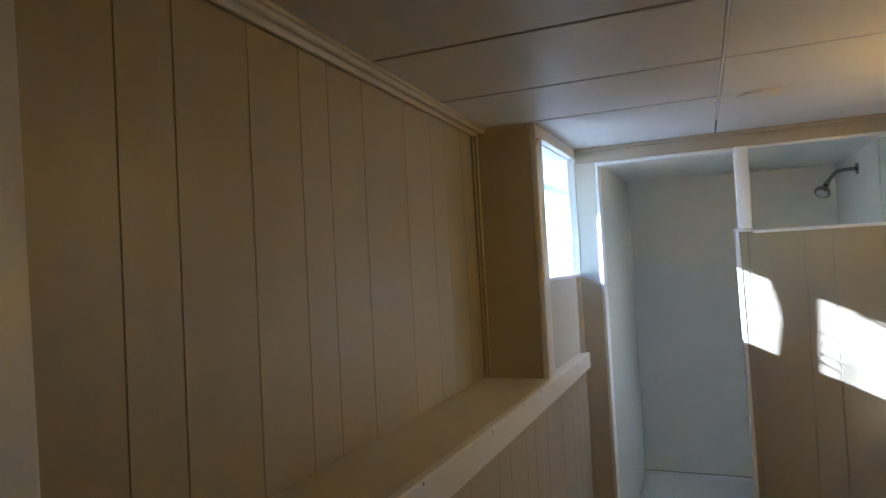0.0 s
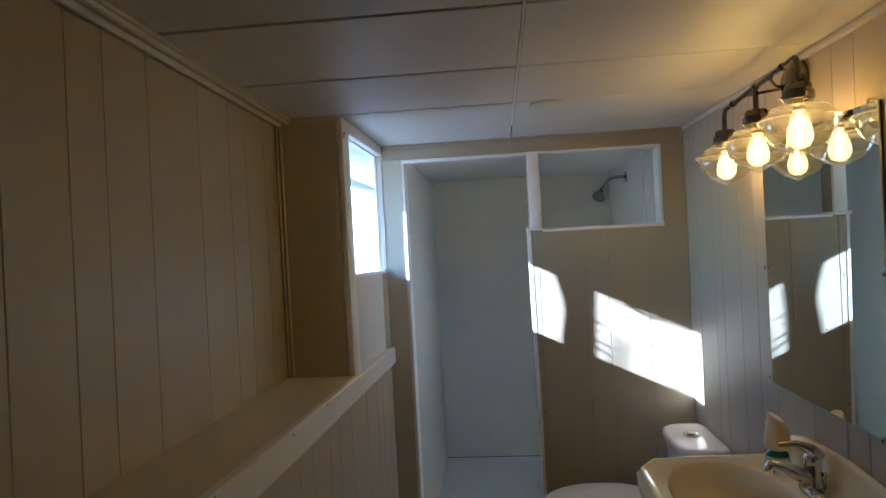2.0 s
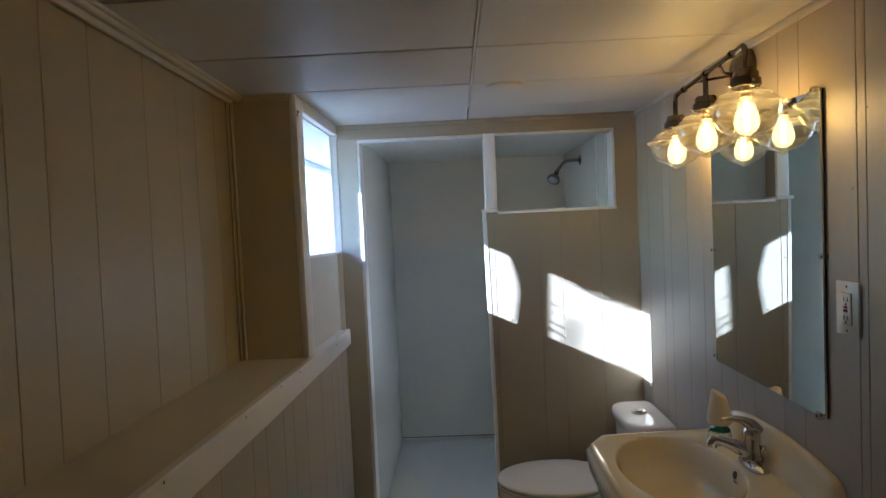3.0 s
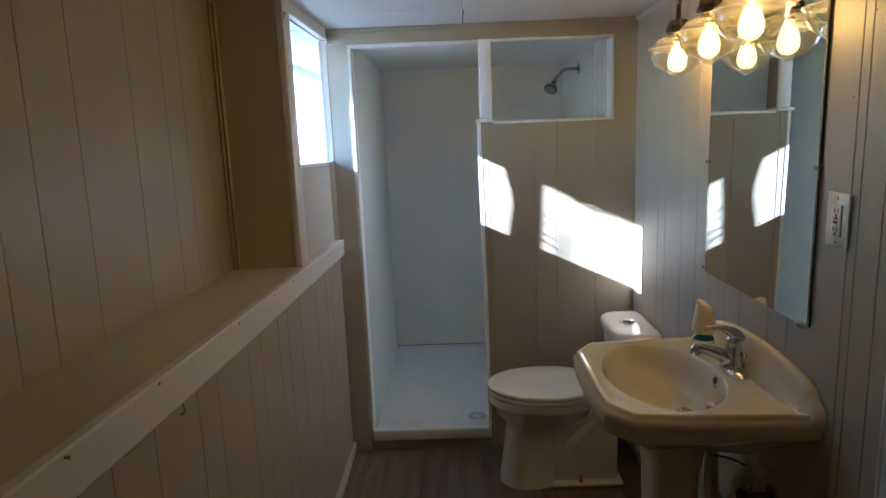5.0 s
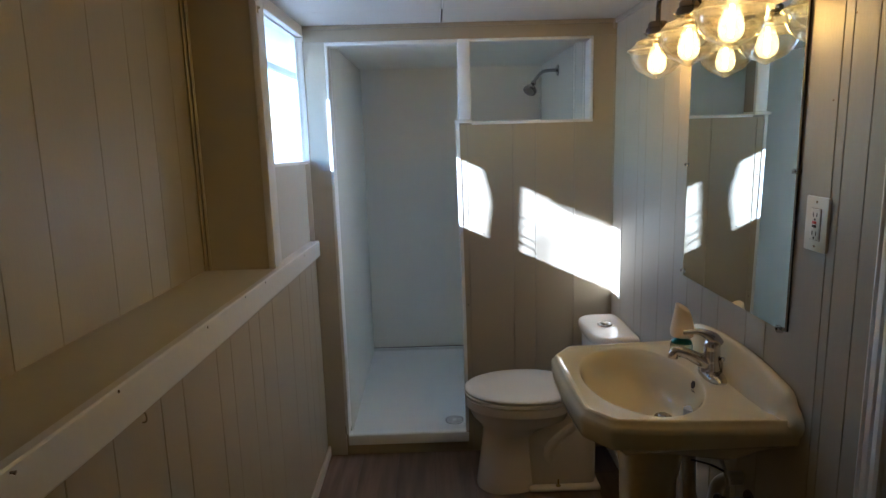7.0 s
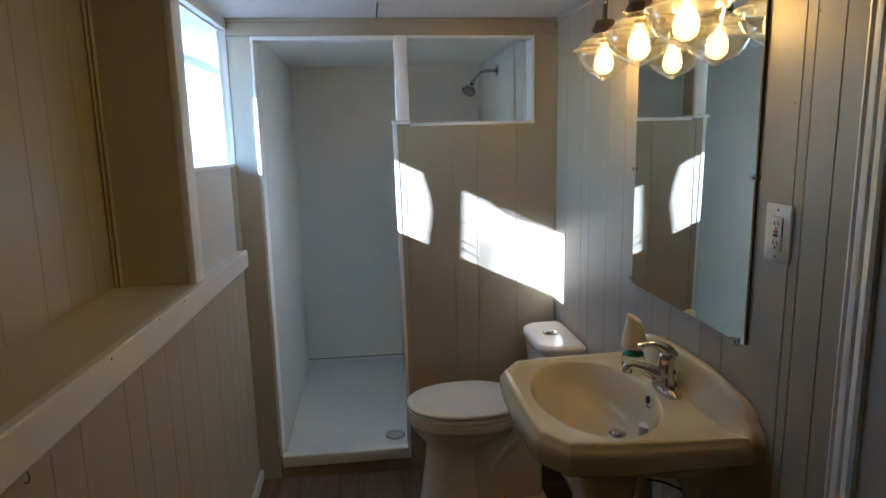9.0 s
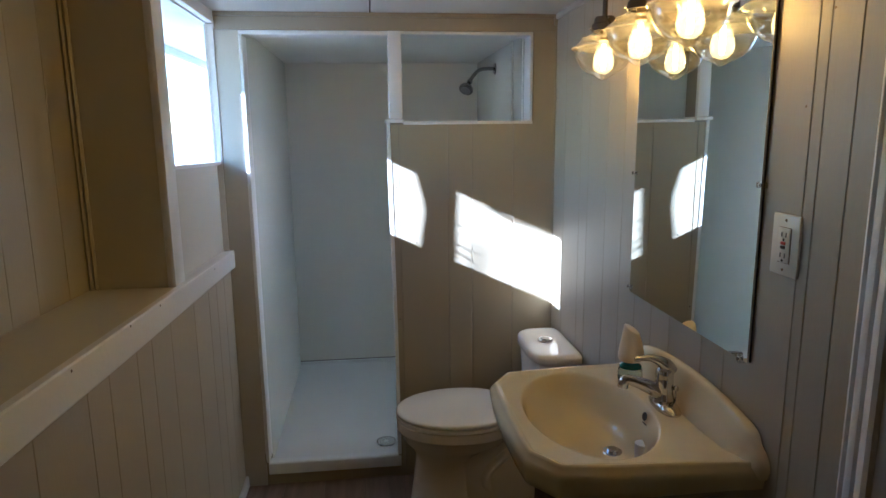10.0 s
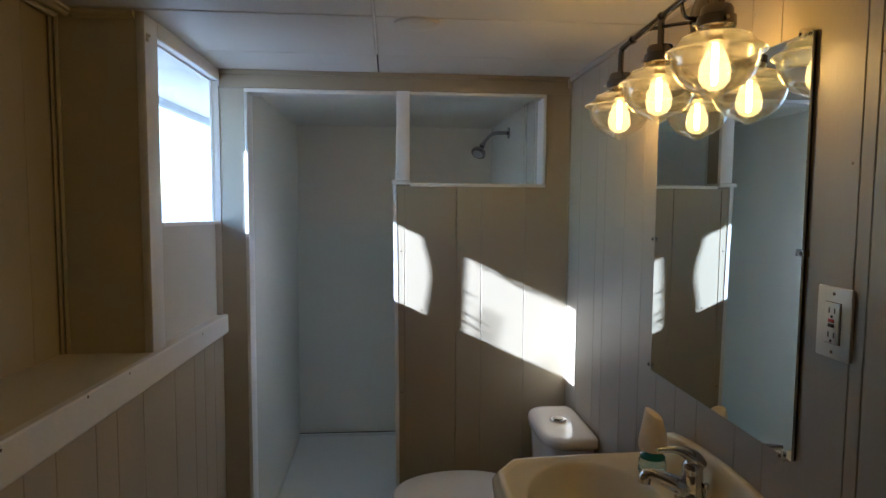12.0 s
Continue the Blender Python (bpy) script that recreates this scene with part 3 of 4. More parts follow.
# added twigs, each placed on the sun's path to draw a dark streak
for ya, yb, za, zb, rr in ((-0.4550, -0.4932, 1.722, 1.716, 0.0035), (-0.4550, -0.4765, 1.640, 1.628, 0.003), (-0.4560, -0.4800, 1.812, 1.806, 0.0030), (-0.4558, -0.4700, 1.768, 1.770, 0.0024), (-0.4555, -0.4900, 1.690, 1.670, 0.0034), (-0.4545, -0.4680, 1.590, 1.584, 0.0030), (-0.5088, -0.5483, 1.950, 1.931, 0.006), (-0.5268, -0.5687, 1.939, 1.949, 0.004)):
    bm = bmesh.new()
    tube(bm, [(-0.391, ya, za), (-0.392, (ya + yb) / 2, (za + zb) / 2 - 0.004), (-0.391, yb, zb)], [rr, rr * 0.8, rr * 0.4], 8, 3)
    tagged(new("streak_twig", finish(bm, "streak_twig", wood_mat, True)), "thin twig added outside to cast a streak in the sun patch", kind="structure")
# added wire: casts the faint band along the sun patch's top
bm = bmesh.new()
tube(bm, [(-0.388, -0.795, 1.9375), (-0.388, -0.64, 1.9355), (-0.388, -0.475, 1.9365)], 0.0022, 8)
tagged(new("band_wire", finish(bm, "band_wire", wood_mat, True)), "thin wire added under the beam to cast the sun patch's second edge", kind="structure")
# sapling out of view, added for the upright dim band in the large patch
bm = bmesh.new()
tube(bm, [(-3.02, -1.36, 1.28), (-3.0, -1.375, 2.0), (-3.01, -1.365, 2.6), (-3.0, -1.385, 3.02)], [0.022, 0.018, 0.012, 0.006], 10, 3)
tube(bm, [(-3.01, -1.37, 2.72), (-3.01, -1.46, 2.86), (-3.0, -1.50, 3.02)], [0.008, 0.006, 0.004], 8, 3)
tube(bm, [(-3.01, -1.365, 2.60), (-3.0, -1.31, 2.75), (-3.0, -1.30, 2.90)], [0.007, 0.005, 0.003], 8, 3)
tagged(new("shade_sapling", finish(bm, "shade_sapling", wood_mat, True)), "unseen bare sapling added outside to shade a band of the sun patch", kind="structure")
bm = bmesh.new()
ho = [(-0.42, BACK - 0.2), (1.62, BACK - 0.2), (1.62, 1.6), (-0.42, 1.6)]
hi = [(-900, -900), (900, -900), (900, 900), (-900, 900)]
mid = [(-12, -14), (12, -14), (12, 12), (-12, 12)]
vs = [[bm.verts.new((x, y, 1.30)) for x, y in r] for r in (ho, mid, hi)]
for a, b in zip(vs, vs[1:]):
    for i in range(4):
        bm.faces.new((a[i], a[(i + 1) % 4], b[(i + 1) % 4], b[i]))
ground = tagged(new("ground", finish(bm, "ground", ground_mat)), "pale sunlit gravel ground outside", kind="structure")
for d in ((-0.42, -0.365, BACK - 0.2, -0.80, 0.9, 2.13), (-0.054, -0.0345, -0.7055, 0.0, 0.9, WZ0 - 0.02), (-0.028, 0.0, 0.0955, 1.6, 0.9, 2.13),
          (1.52, 1.62, BACK - 0.2, 1.6, 0.9, 2.13), (0.0, 1.52, 1.4355, 1.6, 0.9, 2.13), (-0.36, 1.52, BACK - 0.2, BACK - 0.12, 0.9, 2.13)):
    structure("outside_wall", [d], ground_mat, label="pale outside wall")

# ---- toilet ----
TY = -0.285
toilet = thing("toilet", "bone-coloured two-piece toilet with an off-white lid and chrome flush button", "toilet", (1.0, TY, 0.0))


def seat_ring(scale_x, scale_y, z, x_tip=0.667, x_back=1.14, half=0.189, n=48):
    """Egg-shaped outline: blunt at the hinge, longer at the tip."""
    cx = x_tip + 0.255
    pts = []
    for i in range(n):
        a = 2 * math.pi * i / n
        c, s = math.cos(a), math.sin(a)
        rx = (x_back - cx) if c > 0 else (cx - x_tip)
        p = 0.78 if c > 0 else 1.0
        pts.append((cx + scale_x * rx * math.copysign(abs(c) ** p, c), TY + scale_y * half * math.copysign(abs(s) ** (0.85 if c > 0 else 1.0), s), z))
    return pts


bm = bmesh.new()
loft(bm, [seat_ring(0.975, 0.97, 0.441), seat_ring(0.995, 0.99, 0.444), seat_ring(1.0, 1.0, 0.451), seat_ring(0.99, 0.985, 0.457), seat_ring(0.95, 0.94, 0.460), seat_ring(0.5, 0.5, 0.462)])
part("lid", bm, seat_mat, toilet, "smooth off-white closed lid", angle=60)
bm = bmesh.new()
loft(bm, [seat_ring(0.97, 0.965, 0.422), seat_ring(0.995, 0.99, 0.424), seat_ring(0.995, 0.99, 0.436), seat_ring(0.97, 0.965, 0.439)])
part("seat", bm, seat_mat, toilet, angle=50)
bm = bmesh.new()


def mixring(a, b, t):
    return [tuple(p * (1 - t) + q * t for p, q in zip(u, v)) for u, v in zip(a, b)]


def foot(z, x0, x1, half, n=48):
    pts = []
    for i in range(n):
        a = 2 * math.pi * i / n
        c, s = math.cos(a), math.sin(a)
        cx = x0 + half
        x = cx + (c ** 1.0 * (x1 - cx) if c > 0 else c * half)
        pts.append((x, TY + half * math.copysign(min(1, abs(s) ** (0.35 if c > 0 else 1.0)), s), z))
    return pts


loft(bm, [seat_ring(0.93, 0.90, 0.421), seat_ring(0.985, 0.975, 0.418), seat_ring(0.985, 0.975, 0.384), seat_ring(0.975, 0.96, 0.378), seat_ring(0.935, 0.91, 0.370),
          seat_ring(0.88, 0.84, 0.335), mixring(seat_ring(0.80, 0.73, 0.30), foot(0.30, 0.74, 0.96, 0.10), 0.4),
          mixring(seat_ring(0.74, 0.66, 0.275), foot(0.275, 0.745, 0.965, 0.10), 0.8), foot(0.25, 0.745, 0.965, 0.094), foot(0.16, 0.735, 0.967, 0.096),
          foot(0.07, 0.722, 0.968, 0.102), foot(0.02, 0.714, 0.969, 0.108), foot(0.0, 0.714, 0.969, 0.109)])
part("bowl", bm, toilet_mat, toilet, angle=60)
bm = bmesh.new()
for s in (-1, 1):
    tube(bm, [(1.16, TY + s * 0.040, 0.31), (1.10, TY + s * 0.045, 0.27), (1.03, TY + s * 0.047, 0.20), (1.03, TY + s * 0.045, 0.13), (1.10, TY + s * 0.038, 0.08)],
         [0.042, 0.042, 0.040, 0.038, 0.034], 18, 5)
box(bm, 0.86, 1.235, TY - 0.080, TY + 0.080, 0.0, 0.36, bevel=0.03)
part("trapway", bm, toilet_mat, toilet, "moulded trapway on the side", angle=60)
bm = bmesh.new()
box(bm, 0.935, 1.250, TY - 0.108, TY + 0.110, 0.0, 0.024, bevel=0.011)
part("foot", bm, toilet_mat, toilet, angle=50)
bm = bmesh.new()
disc(bm, (1.064, TY - 0.096, 0.025), (0, 0, 1), 0.011, 0.003, 16)
tube(bm, [(1.064, TY - 0.096, 0.026), (1.064, TY - 0.096, 0.056)], 0.0035, 10, 0)
part("floor_bolt", bm, brass_mat, toilet, "small tarnished brass bolt")


def tank_ring(z, grow=0.0, n=48, x0=1.187, x1=1.376, y0=-0.482, y1=-0.115):
    cx, cy = (x0 + x1) / 2, (y0 + y1) / 2
    pts = []
    for i in range(n):
        a = 2 * math.pi * (i + 0.5) / n
        c, s = math.cos(a), math.sin(a)
        px = math.copysign(abs(c) ** (0.72 if c < 0 else 0.22), c)
        py = math.copysign(abs(s) ** (0.52 if c < 0 else 0.22), s)
        pts.append((min(cx + px * ((x1 - x0) / 2 + grow), 1.379), cy + py * ((y1 - y0) / 2 + grow), z))
    return pts


bm = bmesh.new()
loft(bm, [tank_ring(0.40, -0.055), tank_ring(0.43, -0.030), tank_ring(0.52, -0.017), tank_ring(0.683, -0.007)])
part("tank", bm, toilet_mat, toilet, angle=60)
bm = bmesh.new()
loft(bm, [tank_ring(0.683, -0.002), tank_ring(0.687, 0.004), tank_ring(0.708, 0.004), tank_ring(0.716, 0.0), tank_ring(0.7205, -0.010), tank_ring(0.7215, -0.03)])
part("tank_lid", bm, toilet_mat, toilet, "glossy tank lid", angle=60)
bm = bmesh.new()
disc(bm, (1.278, -0.292, 0.7205), (0, 0, 1), 0.031, 0.010, 36, 0.0045)
btn = part("flush_button", bm, chrome_mat, toilet, "round chrome dual flush button")
bm = bmesh.new()
disc(bm, (1.278, -0.292, 0.7300), (0, 0, 1), 0.019, 0.0035, 28, 0.0015)
part("button_centre", bm, nickel_mat, btn)
bm = bmesh.new()
box(bm, 1.10, 1.18, TY - 0.09, TY + 0.09, 0.33, 0.415, bevel=0.015)
part("deck", bm, toilet_mat, toilet)
settle(toilet)
bm = bmesh.new()
tube(bm, [(RIGHT - 0.004, -0.50, 0.16), (1.34, -0.50, 0.16)], 0.008, 10, 0)
disc(bm, (1.34, -0.50, 0.16), (-1, 0, 0), 0.016, 0.02, 14)
tv = tagged(new("toilet_supply_valve", finish(bm, "toilet_supply_valve", chrome_mat, True)), "small chrome supply valve on the wall beside the toilet", "valve")
bm = bmesh.new()
tube(bm, [(1.345, -0.50, 0.168), (1.34, -0.50, 0.25), (1.31, -0.455, 0.33), (1.30, -0.435, 0.41)], 0.005, 8)
part("supply_hose", bm, hose_mat, tv)

# ---- pedestal sink ----
CY = -1.232
RIM = 0.868
sink = thing("pedestal_sink", "glossy bone-coloured pedestal sink with clipped corners and a low back splash", "sink", (1.2, CY, 0.0))
outline = [(0.897, 0.0), (0.902, 0.14), (0.908, 0.203), (0.912, 0.210), (0.957, 0.271), (0.965, 0.278), (1.05, 0.291), (1.15, 0.298), (1.25, 0.302), (1.335, 0.303), (1.381, 0.308)]


def back_shift(x):
    """The sink stands a little askew: its back lies nearer the door, and higher, than its front."""
    return max(0.0, min(1.0, (x - 1.10) / 0.28))


poly = [(x, CY + y - 0.030 * back_shift(x)) for x, y in outline] + [(1.381, CY - 0.03)] + [(x, CY - y - 0.030 * back_shift(x)) for x, y in reversed(outline[1:])]
CEN = (1.13, CY)


def ray_poly(angle):
    """Distance from the centre to the outline in one direction."""
    dx, dy = math.cos(angle), math.sin(angle)
    best = 0
    for (x1, y1), (x2, y2) in zip(poly, poly[1:] + poly[:1]):
        ex, ey = x2 - x1, y2 - y1
        det = dx * -ey + dy * ex
        if abs(det) < 1e-9:
            continue
        qx, qy = x1 - CEN[0], y1 - CEN[1]
        t = (qx * -ey + qy * ex) / det
        u = (dx * qy - dy * qx) / det
        if t > 0 and -1e-6 <= u <= 1 + 1e-6:
            best = max(best, t)
    return best


corner_angles = [math.atan2(y - CEN[1], x - CEN[0]) for x, y in poly]
angles = sorted(set([round(a, 4) for a in corner_angles] + [round(-math.pi + 2 * math.pi * i / 72, 4) for i in range(72)]))
radial = [(a, ray_poly(a)) for a in angles]


def rim_ring(inset, z):
    pts = []
    for a, r in radial:
        x, y = CEN[0] + r * math.cos(a), CEN[1] + r * math.sin(a)
        back = x > 1.375
        rr = r - inset
        x2, y2 = CEN[0] + rr * math.cos(a), CEN[1] + rr * math.sin(a)
        pts.append((1.3815 if back and inset < 0.05 else x2, y2, z + (0.012 if z > 0.83 else 0.028) * back_shift(x2)))
    return pts


def bowl_ring(sx, sy, z, cx=1.118, shift=0.0):
    pts = []
    for a, r in radial:
        # bow the back of the bowl flatter than its front
        c, s = math.cos(a), math.sin(a)
        pts.append((cx + shift + sx * c, CY + 0.002 + sy * s, z + 0.012 * back_shift(cx + shift + sx * c)))
    return pts


bm = bmesh.new()
loft(bm, [rim_ring(0.175, 0.700), rim_ring(0.150, 0.712), rim_ring(0.090, 0.755), rim_ring(0.040, 0.784), rim_ring(0.014, 0.792), rim_ring(0.006, 0.799), rim_ring(0.004, 0.815),
          rim_ring(0.0, 0.838), rim_ring(0.001, 0.846), rim_ring(0.006, 0.855), rim_ring(0.012, 0.858), rim_ring(0.015, 0.865), rim_ring(0.020, RIM + 0.002), rim_ring(0.025, RIM + 0.0015), rim_ring(0.030, RIM - 0.001),
          rim_ring(0.034, RIM - 0.003), rim_ring(0.039, RIM - 0.0045),
          bowl_ring(0.160, 0.250, RIM - 0.0045), bowl_ring(0.157, 0.246, RIM - 0.006), bowl_ring(0.153, 0.241, RIM - 0.012), bowl_ring(0.147, 0.232, RIM - 0.028), bowl_ring(0.135, 0.213, RIM - 0.058),
          bowl_ring(0.112, 0.178, RIM - 0.088, shift=0.020), bowl_ring(0.085, 0.13, RIM - 0.112, shift=0.036), bowl_ring(0.05, 0.072, RIM - 0.124, shift=0.058), bowl_ring(0.022, 0.022, RIM - 0.128, shift=0.074)])
part("basin", bm, china_mat, sink, angle=75)
bm = bmesh.new()
half = [(0.319, 0.0), (0.317, 0.010), (0.312, 0.020), (0.302, 0.029), (0.291, 0.035), (0.284, 0.043), (0.279, 0.054), (0.268, 0.063), (0.245, 0.070), (0.20, 0.078), (0.15, 0.085), (0.08, 0.091)]
bs = [(-u, v) for u, v in half] + [(0, 0.093)] + half[::-1]
rings = []
for x, dz, sq in ((1.3825, -0.002, 1.0), (1.3825, 0.0, 1.0), (1.3765, 0.003, 0.996), (1.367, 0.002, 0.980), (1.362, -0.004, 0.965), (1.359, -0.012, 0.945), (1.355, -0.032, 0.915), (1.348, -0.062, 0.875), (1.334, -0.088, 0.84)):
    rings.append([(x, CY - 0.030 + u * sq, 0.010 + max(RIM - 0.009, RIM - 0.002 + v - 0.006 * max(0.0, 1 - v / 0.03) + (dz if v > 0 else 0))) for u, v in bs]
                 + [(x, CY - 0.030 + 0.31 * sq, RIM - 0.02), (x, CY - 0.030 - 0.31 * sq, RIM - 0.02)])
loft(bm, rings)
part("backsplash", bm, china_mat, sink, angle=60)
bm = bmesh.new()


def ped(z, hx, hy, cx=1.20, n=32):
    return [(cx + hx * math.copysign(abs(math.cos(2 * math.pi * i / n)) ** 0.6, math.cos(2 * math.pi * i / n)),
             CY + hy * math.copysign(abs(math.sin(2 * math.pi * i / n)) ** 0.6, math.sin(2 * math.pi * i / n)), z) for i in range(n)]


loft(bm, [ped(0.0, 0.105, 0.118, 1.17), ped(0.03, 0.105, 0.118, 1.17), ped(0.06, 0.090, 0.098, 1.165), ped(0.12, 0.075, 0.082, 1.155), ped(0.35, 0.068, 0.074, 1.150), ped(0.58, 0.072, 0.080, 1.15),
          ped(0.68, 0.088, 0.10, 1.15), ped(0.735, 0.10, 0.12, 1.15)])
part("pedestal", bm, china_mat, sink, angle=60)
bm = bmesh.new()
disc(bm, (1.2600, CY - 0.030, 0.851), (-1, 0, 0.25), 0.0105, 0.002, 20)
part("overflow", bm, slot_mat, sink, "dark oval overflow hole")
bm = bmesh.new()
disc(bm, (1.192, CY + 0.002, RIM - 0.1270), (0, 0, 1), 0.026, 0.005, 28, 0.002)
disc(bm, (1.192, CY + 0.002, RIM - 0.1225), (0, 0, 1), 0.015, 0.008, 24, 0.003)
part("drain", bm, chrome_mat, sink, "chrome pop-up drain")
settle(sink)
bm = bmesh.new()
for i in range(5):
    box(bm, 1.2555, 1.2575, CY - 0.048 + i * 0.0045, CY - 0.0450 + i * 0.0045, 0.8345, 0.8365)
mk = part("maker_mark", bm, slot_mat, sink, "tiny dark unreadable mark")
mk.matrix_parent_inverse = Matrix.Translation(-sink.location)

# faucet
FX, FYc = 1.312, -1.250
faucet = thing("faucet", "polished chrome single-lever faucet on the sink deck", "faucet", (FX, FYc, RIM - 0.004))
bm = bmesh.new()


def oval(cx, cy, z, hx, hy, p=0.8, n=36):
    return [(cx + hx * math.copysign(abs(math.cos(2 * math.pi * i / n)) ** p, math.cos(2 * math.pi * i / n)),
             cy + hy * math.copysign(abs(math.sin(2 * math.pi * i / n)) ** p, math.sin(2 * math.pi * i / n)), z) for i in range(n)]


z0 = RIM + 0.003
loft(bm, [oval(FX, FYc - 0.008, z0, 0.027, 0.062), oval(FX, FYc - 0.008, z0 + 0.006, 0.028, 0.063), oval(FX, FYc - 0.006, z0 + 0.013, 0.026, 0.055), oval(FX, FYc - 0.003, z0 + 0.019, 0.023, 0.040), oval(FX, FYc, z0 + 0.022, 0.020, 0.030)])
part("base_plate", bm, chrome_mat, faucet, angle=60)
bm = bmesh.new()
lathe(bm, FX, FYc, [(0.030, z0 + 0.015), (0.026, z0 + 0.028), (0.0235, z0 + 0.045), (0.0225, z0 + 0.075), (0.0215, z0 + 0.080), (0.0225, z0 + 0.083), (0.021, z0 + 0.097), (0.014, z0 + 0.107), (0.004, z0 + 0.110)], 28)
part("body", bm, chrome_mat, faucet, angle=60)
bm = bmesh.new()
tube(bm, [(FX - 0.002, FYc, z0 + 0.030), (FX - 0.035, FYc + 0.004, z0 + 0.050), (FX - 0.062, FYc + 0.010, z0 + 0.062), (FX - 0.088, FYc + 0.016, z0 + 0.069), (FX - 0.098, FYc + 0.018, z0 + 0.062), (FX - 0.100, FYc + 0.018, z0 + 0.049)],
     [0.022, 0.0185, 0.0150, 0.0130, 0.0140, 0.0138], 18, 5)
part("spout", bm, chrome_mat, faucet, angle=60)
bm = bmesh.new()
tube(bm, [(FX + 0.014, FYc, z0 + 0.092), (FX, FYc, z0 + 0.110), (FX - 0.022, FYc + 0.002, z0 + 0.123), (FX - 0.045, FYc + 0.004, z0 + 0.128), (FX - 0.078, FYc + 0.007, z0 + 0.125)],
     [0.019, 0.0175, 0.0115, 0.0075, 0.0055], 16, 5)
part("lever", bm, chrome_mat, faucet, "curved chrome lever", angle=60)
bm = bmesh.new()
tube(bm, [(FX + 0.022, FYc - 0.020, z0 + 0.012), (FX + 0.022, FYc - 0.020, z0 + 0.050)], 0.0025, 10, 0)
disc(bm, (FX + 0.022, FYc - 0.020, z0 + 0.050), (0, 0, 1), 0.0065, 0.011, 16, 0.003)
part("lift_rod", bm, chrome_mat, faucet)
settle(faucet)

# air freshener on the far corner of the deck
AX, AY, AZ = 1.296, -1.080, RIM + 0.0035
fresh = thing("air_freshener", "cream cone-topped air freshener with green gel base on the sink's corner", "air freshener", (AX, AY, AZ))
bm = bmesh.new()
lathe(bm, AX, AY, [(0.028, AZ), (0.033, AZ + 0.004), (0.034, AZ + 0.014), (0.032, AZ + 0.034), (0.029, AZ + 0.040)], 32)
part("cup", bm, cup_mat, fresh, "translucent pale green cup")
bm = bmesh.new()
lathe(bm, AX, AY, [(0.030, AZ + 0.040), (0.030, AZ + 0.044), (0.022, AZ + 0.052), (0.014, AZ + 0.060), (0.012, AZ + 0.066)], 32)
part("gel", bm, gel_mat, fresh, "dark green gel")
bm = bmesh.new()
rings = []
for r, z in ((0.022, 0.060), (0.032, 0.061), (0.0345, 0.068), (0.0345, 0.080), (0.0315, 0.100), (0.0270, 0.120), (0.0235, 0.136), (0.0215, 0.147), (0.0195, 0.1495), (0.0150, 0.149)):
    rings.append([(AX + r * math.cos(2 * math.pi * i / 32), AY + r * math.sin(2 * math.pi * i / 32),
                   AZ + z + (-0.62 * r * math.cos(2 * math.pi * i / 32 + 0.5) * max(0, min(1, (z - 0.110) / 0.037)))) for i in range(32)])
loft(bm, rings)
part("cone", bm, cone_mat, fresh, "cream plastic cone with a slanted tip", angle=60)
settle(fresh)

# plumbing under the sink
plumb = thing("sink_plumbing", "chrome shut-off valve and braided hose behind the pedestal under the sink", "plumbing", (1.37, -1.36, 0.5))
bm = bmesh.new()
tube(bm, [(1.379, -1.372, 0.565), (1.318, -1.372, 0.565)], 0.009, 12, 0)
disc(bm, (1.379, -1.372, 0.565), (-1, 0, 0), 0.028, 0.005, 24, 0.002)
disc(bm, (1.322, -1.372, 0.565), (-1, 0, 0), 0.014, 0.018, 16, 0.003)
part("valve_body", bm, dark_chrome, plumb)
bm = bmesh.new()
disc(bm, (1.300, -1.372, 0.565), (-1, 0, 0), 0.021, 0.012, 20, 0.004)
part("valve_handle", bm, dark_mat, plumb, "dark oval valve handle")
bm = bmesh.new()
tube(bm, [(1.318, -1.372, 0.575), (1.316, -1.372, 0.63), (1.30, -1.335, 0.70), (1.30, -1.29, 0.76), (1.305, -1.26, 0.80)], 0.0055, 10)
part("supply_hose", bm, hose_mat, plumb)
bm = bmesh.new()
tube(bm, [(1.24, -1.30, 0.80), (1.24, -1.305, 0.62), (1.245, -1.31, 0.54), (1.275, -1.315, 0.50), (1.305, -1.32, 0.53), (1.315, -1.32, 0.58), (1.345, -1.32, 0.60), (1.38, -1.32, 0.60)], 0.019, 14)
part("trap_pipe", bm, pipe_mat, plumb, "pale grey plastic trap pipe")
bm = bmesh.new()
tube(bm, [(1.235, -1.33, 0.665), (1.27, -1.36, 0.668), (1.30, -1.385, 0.66)], 0.003, 8)
part("pop_up_rod", bm, dark_mat, plumb)
settle(plumb)

# ---- mirror ----
MY0, MY1, MZ0, MZ1 = -1.483, -0.868, 1.070, 1.829
mirror = thing("wall_mirror", "frameless rectangular wall mirror held by clear clips", "mirror", (RIGHT, (MY0 + MY1) / 2, MZ0))
boxpart("mirror_backing", (RIGHT - 0.004, RIGHT - 0.0005, MY0, MY1, MZ0, MZ1), dark_mat, mirror)
boxpart("mirror_glass", (RIGHT - 0.009, RIGHT - 0.0042, MY0, MY1, MZ0, MZ1), mirror_mat, mirror)
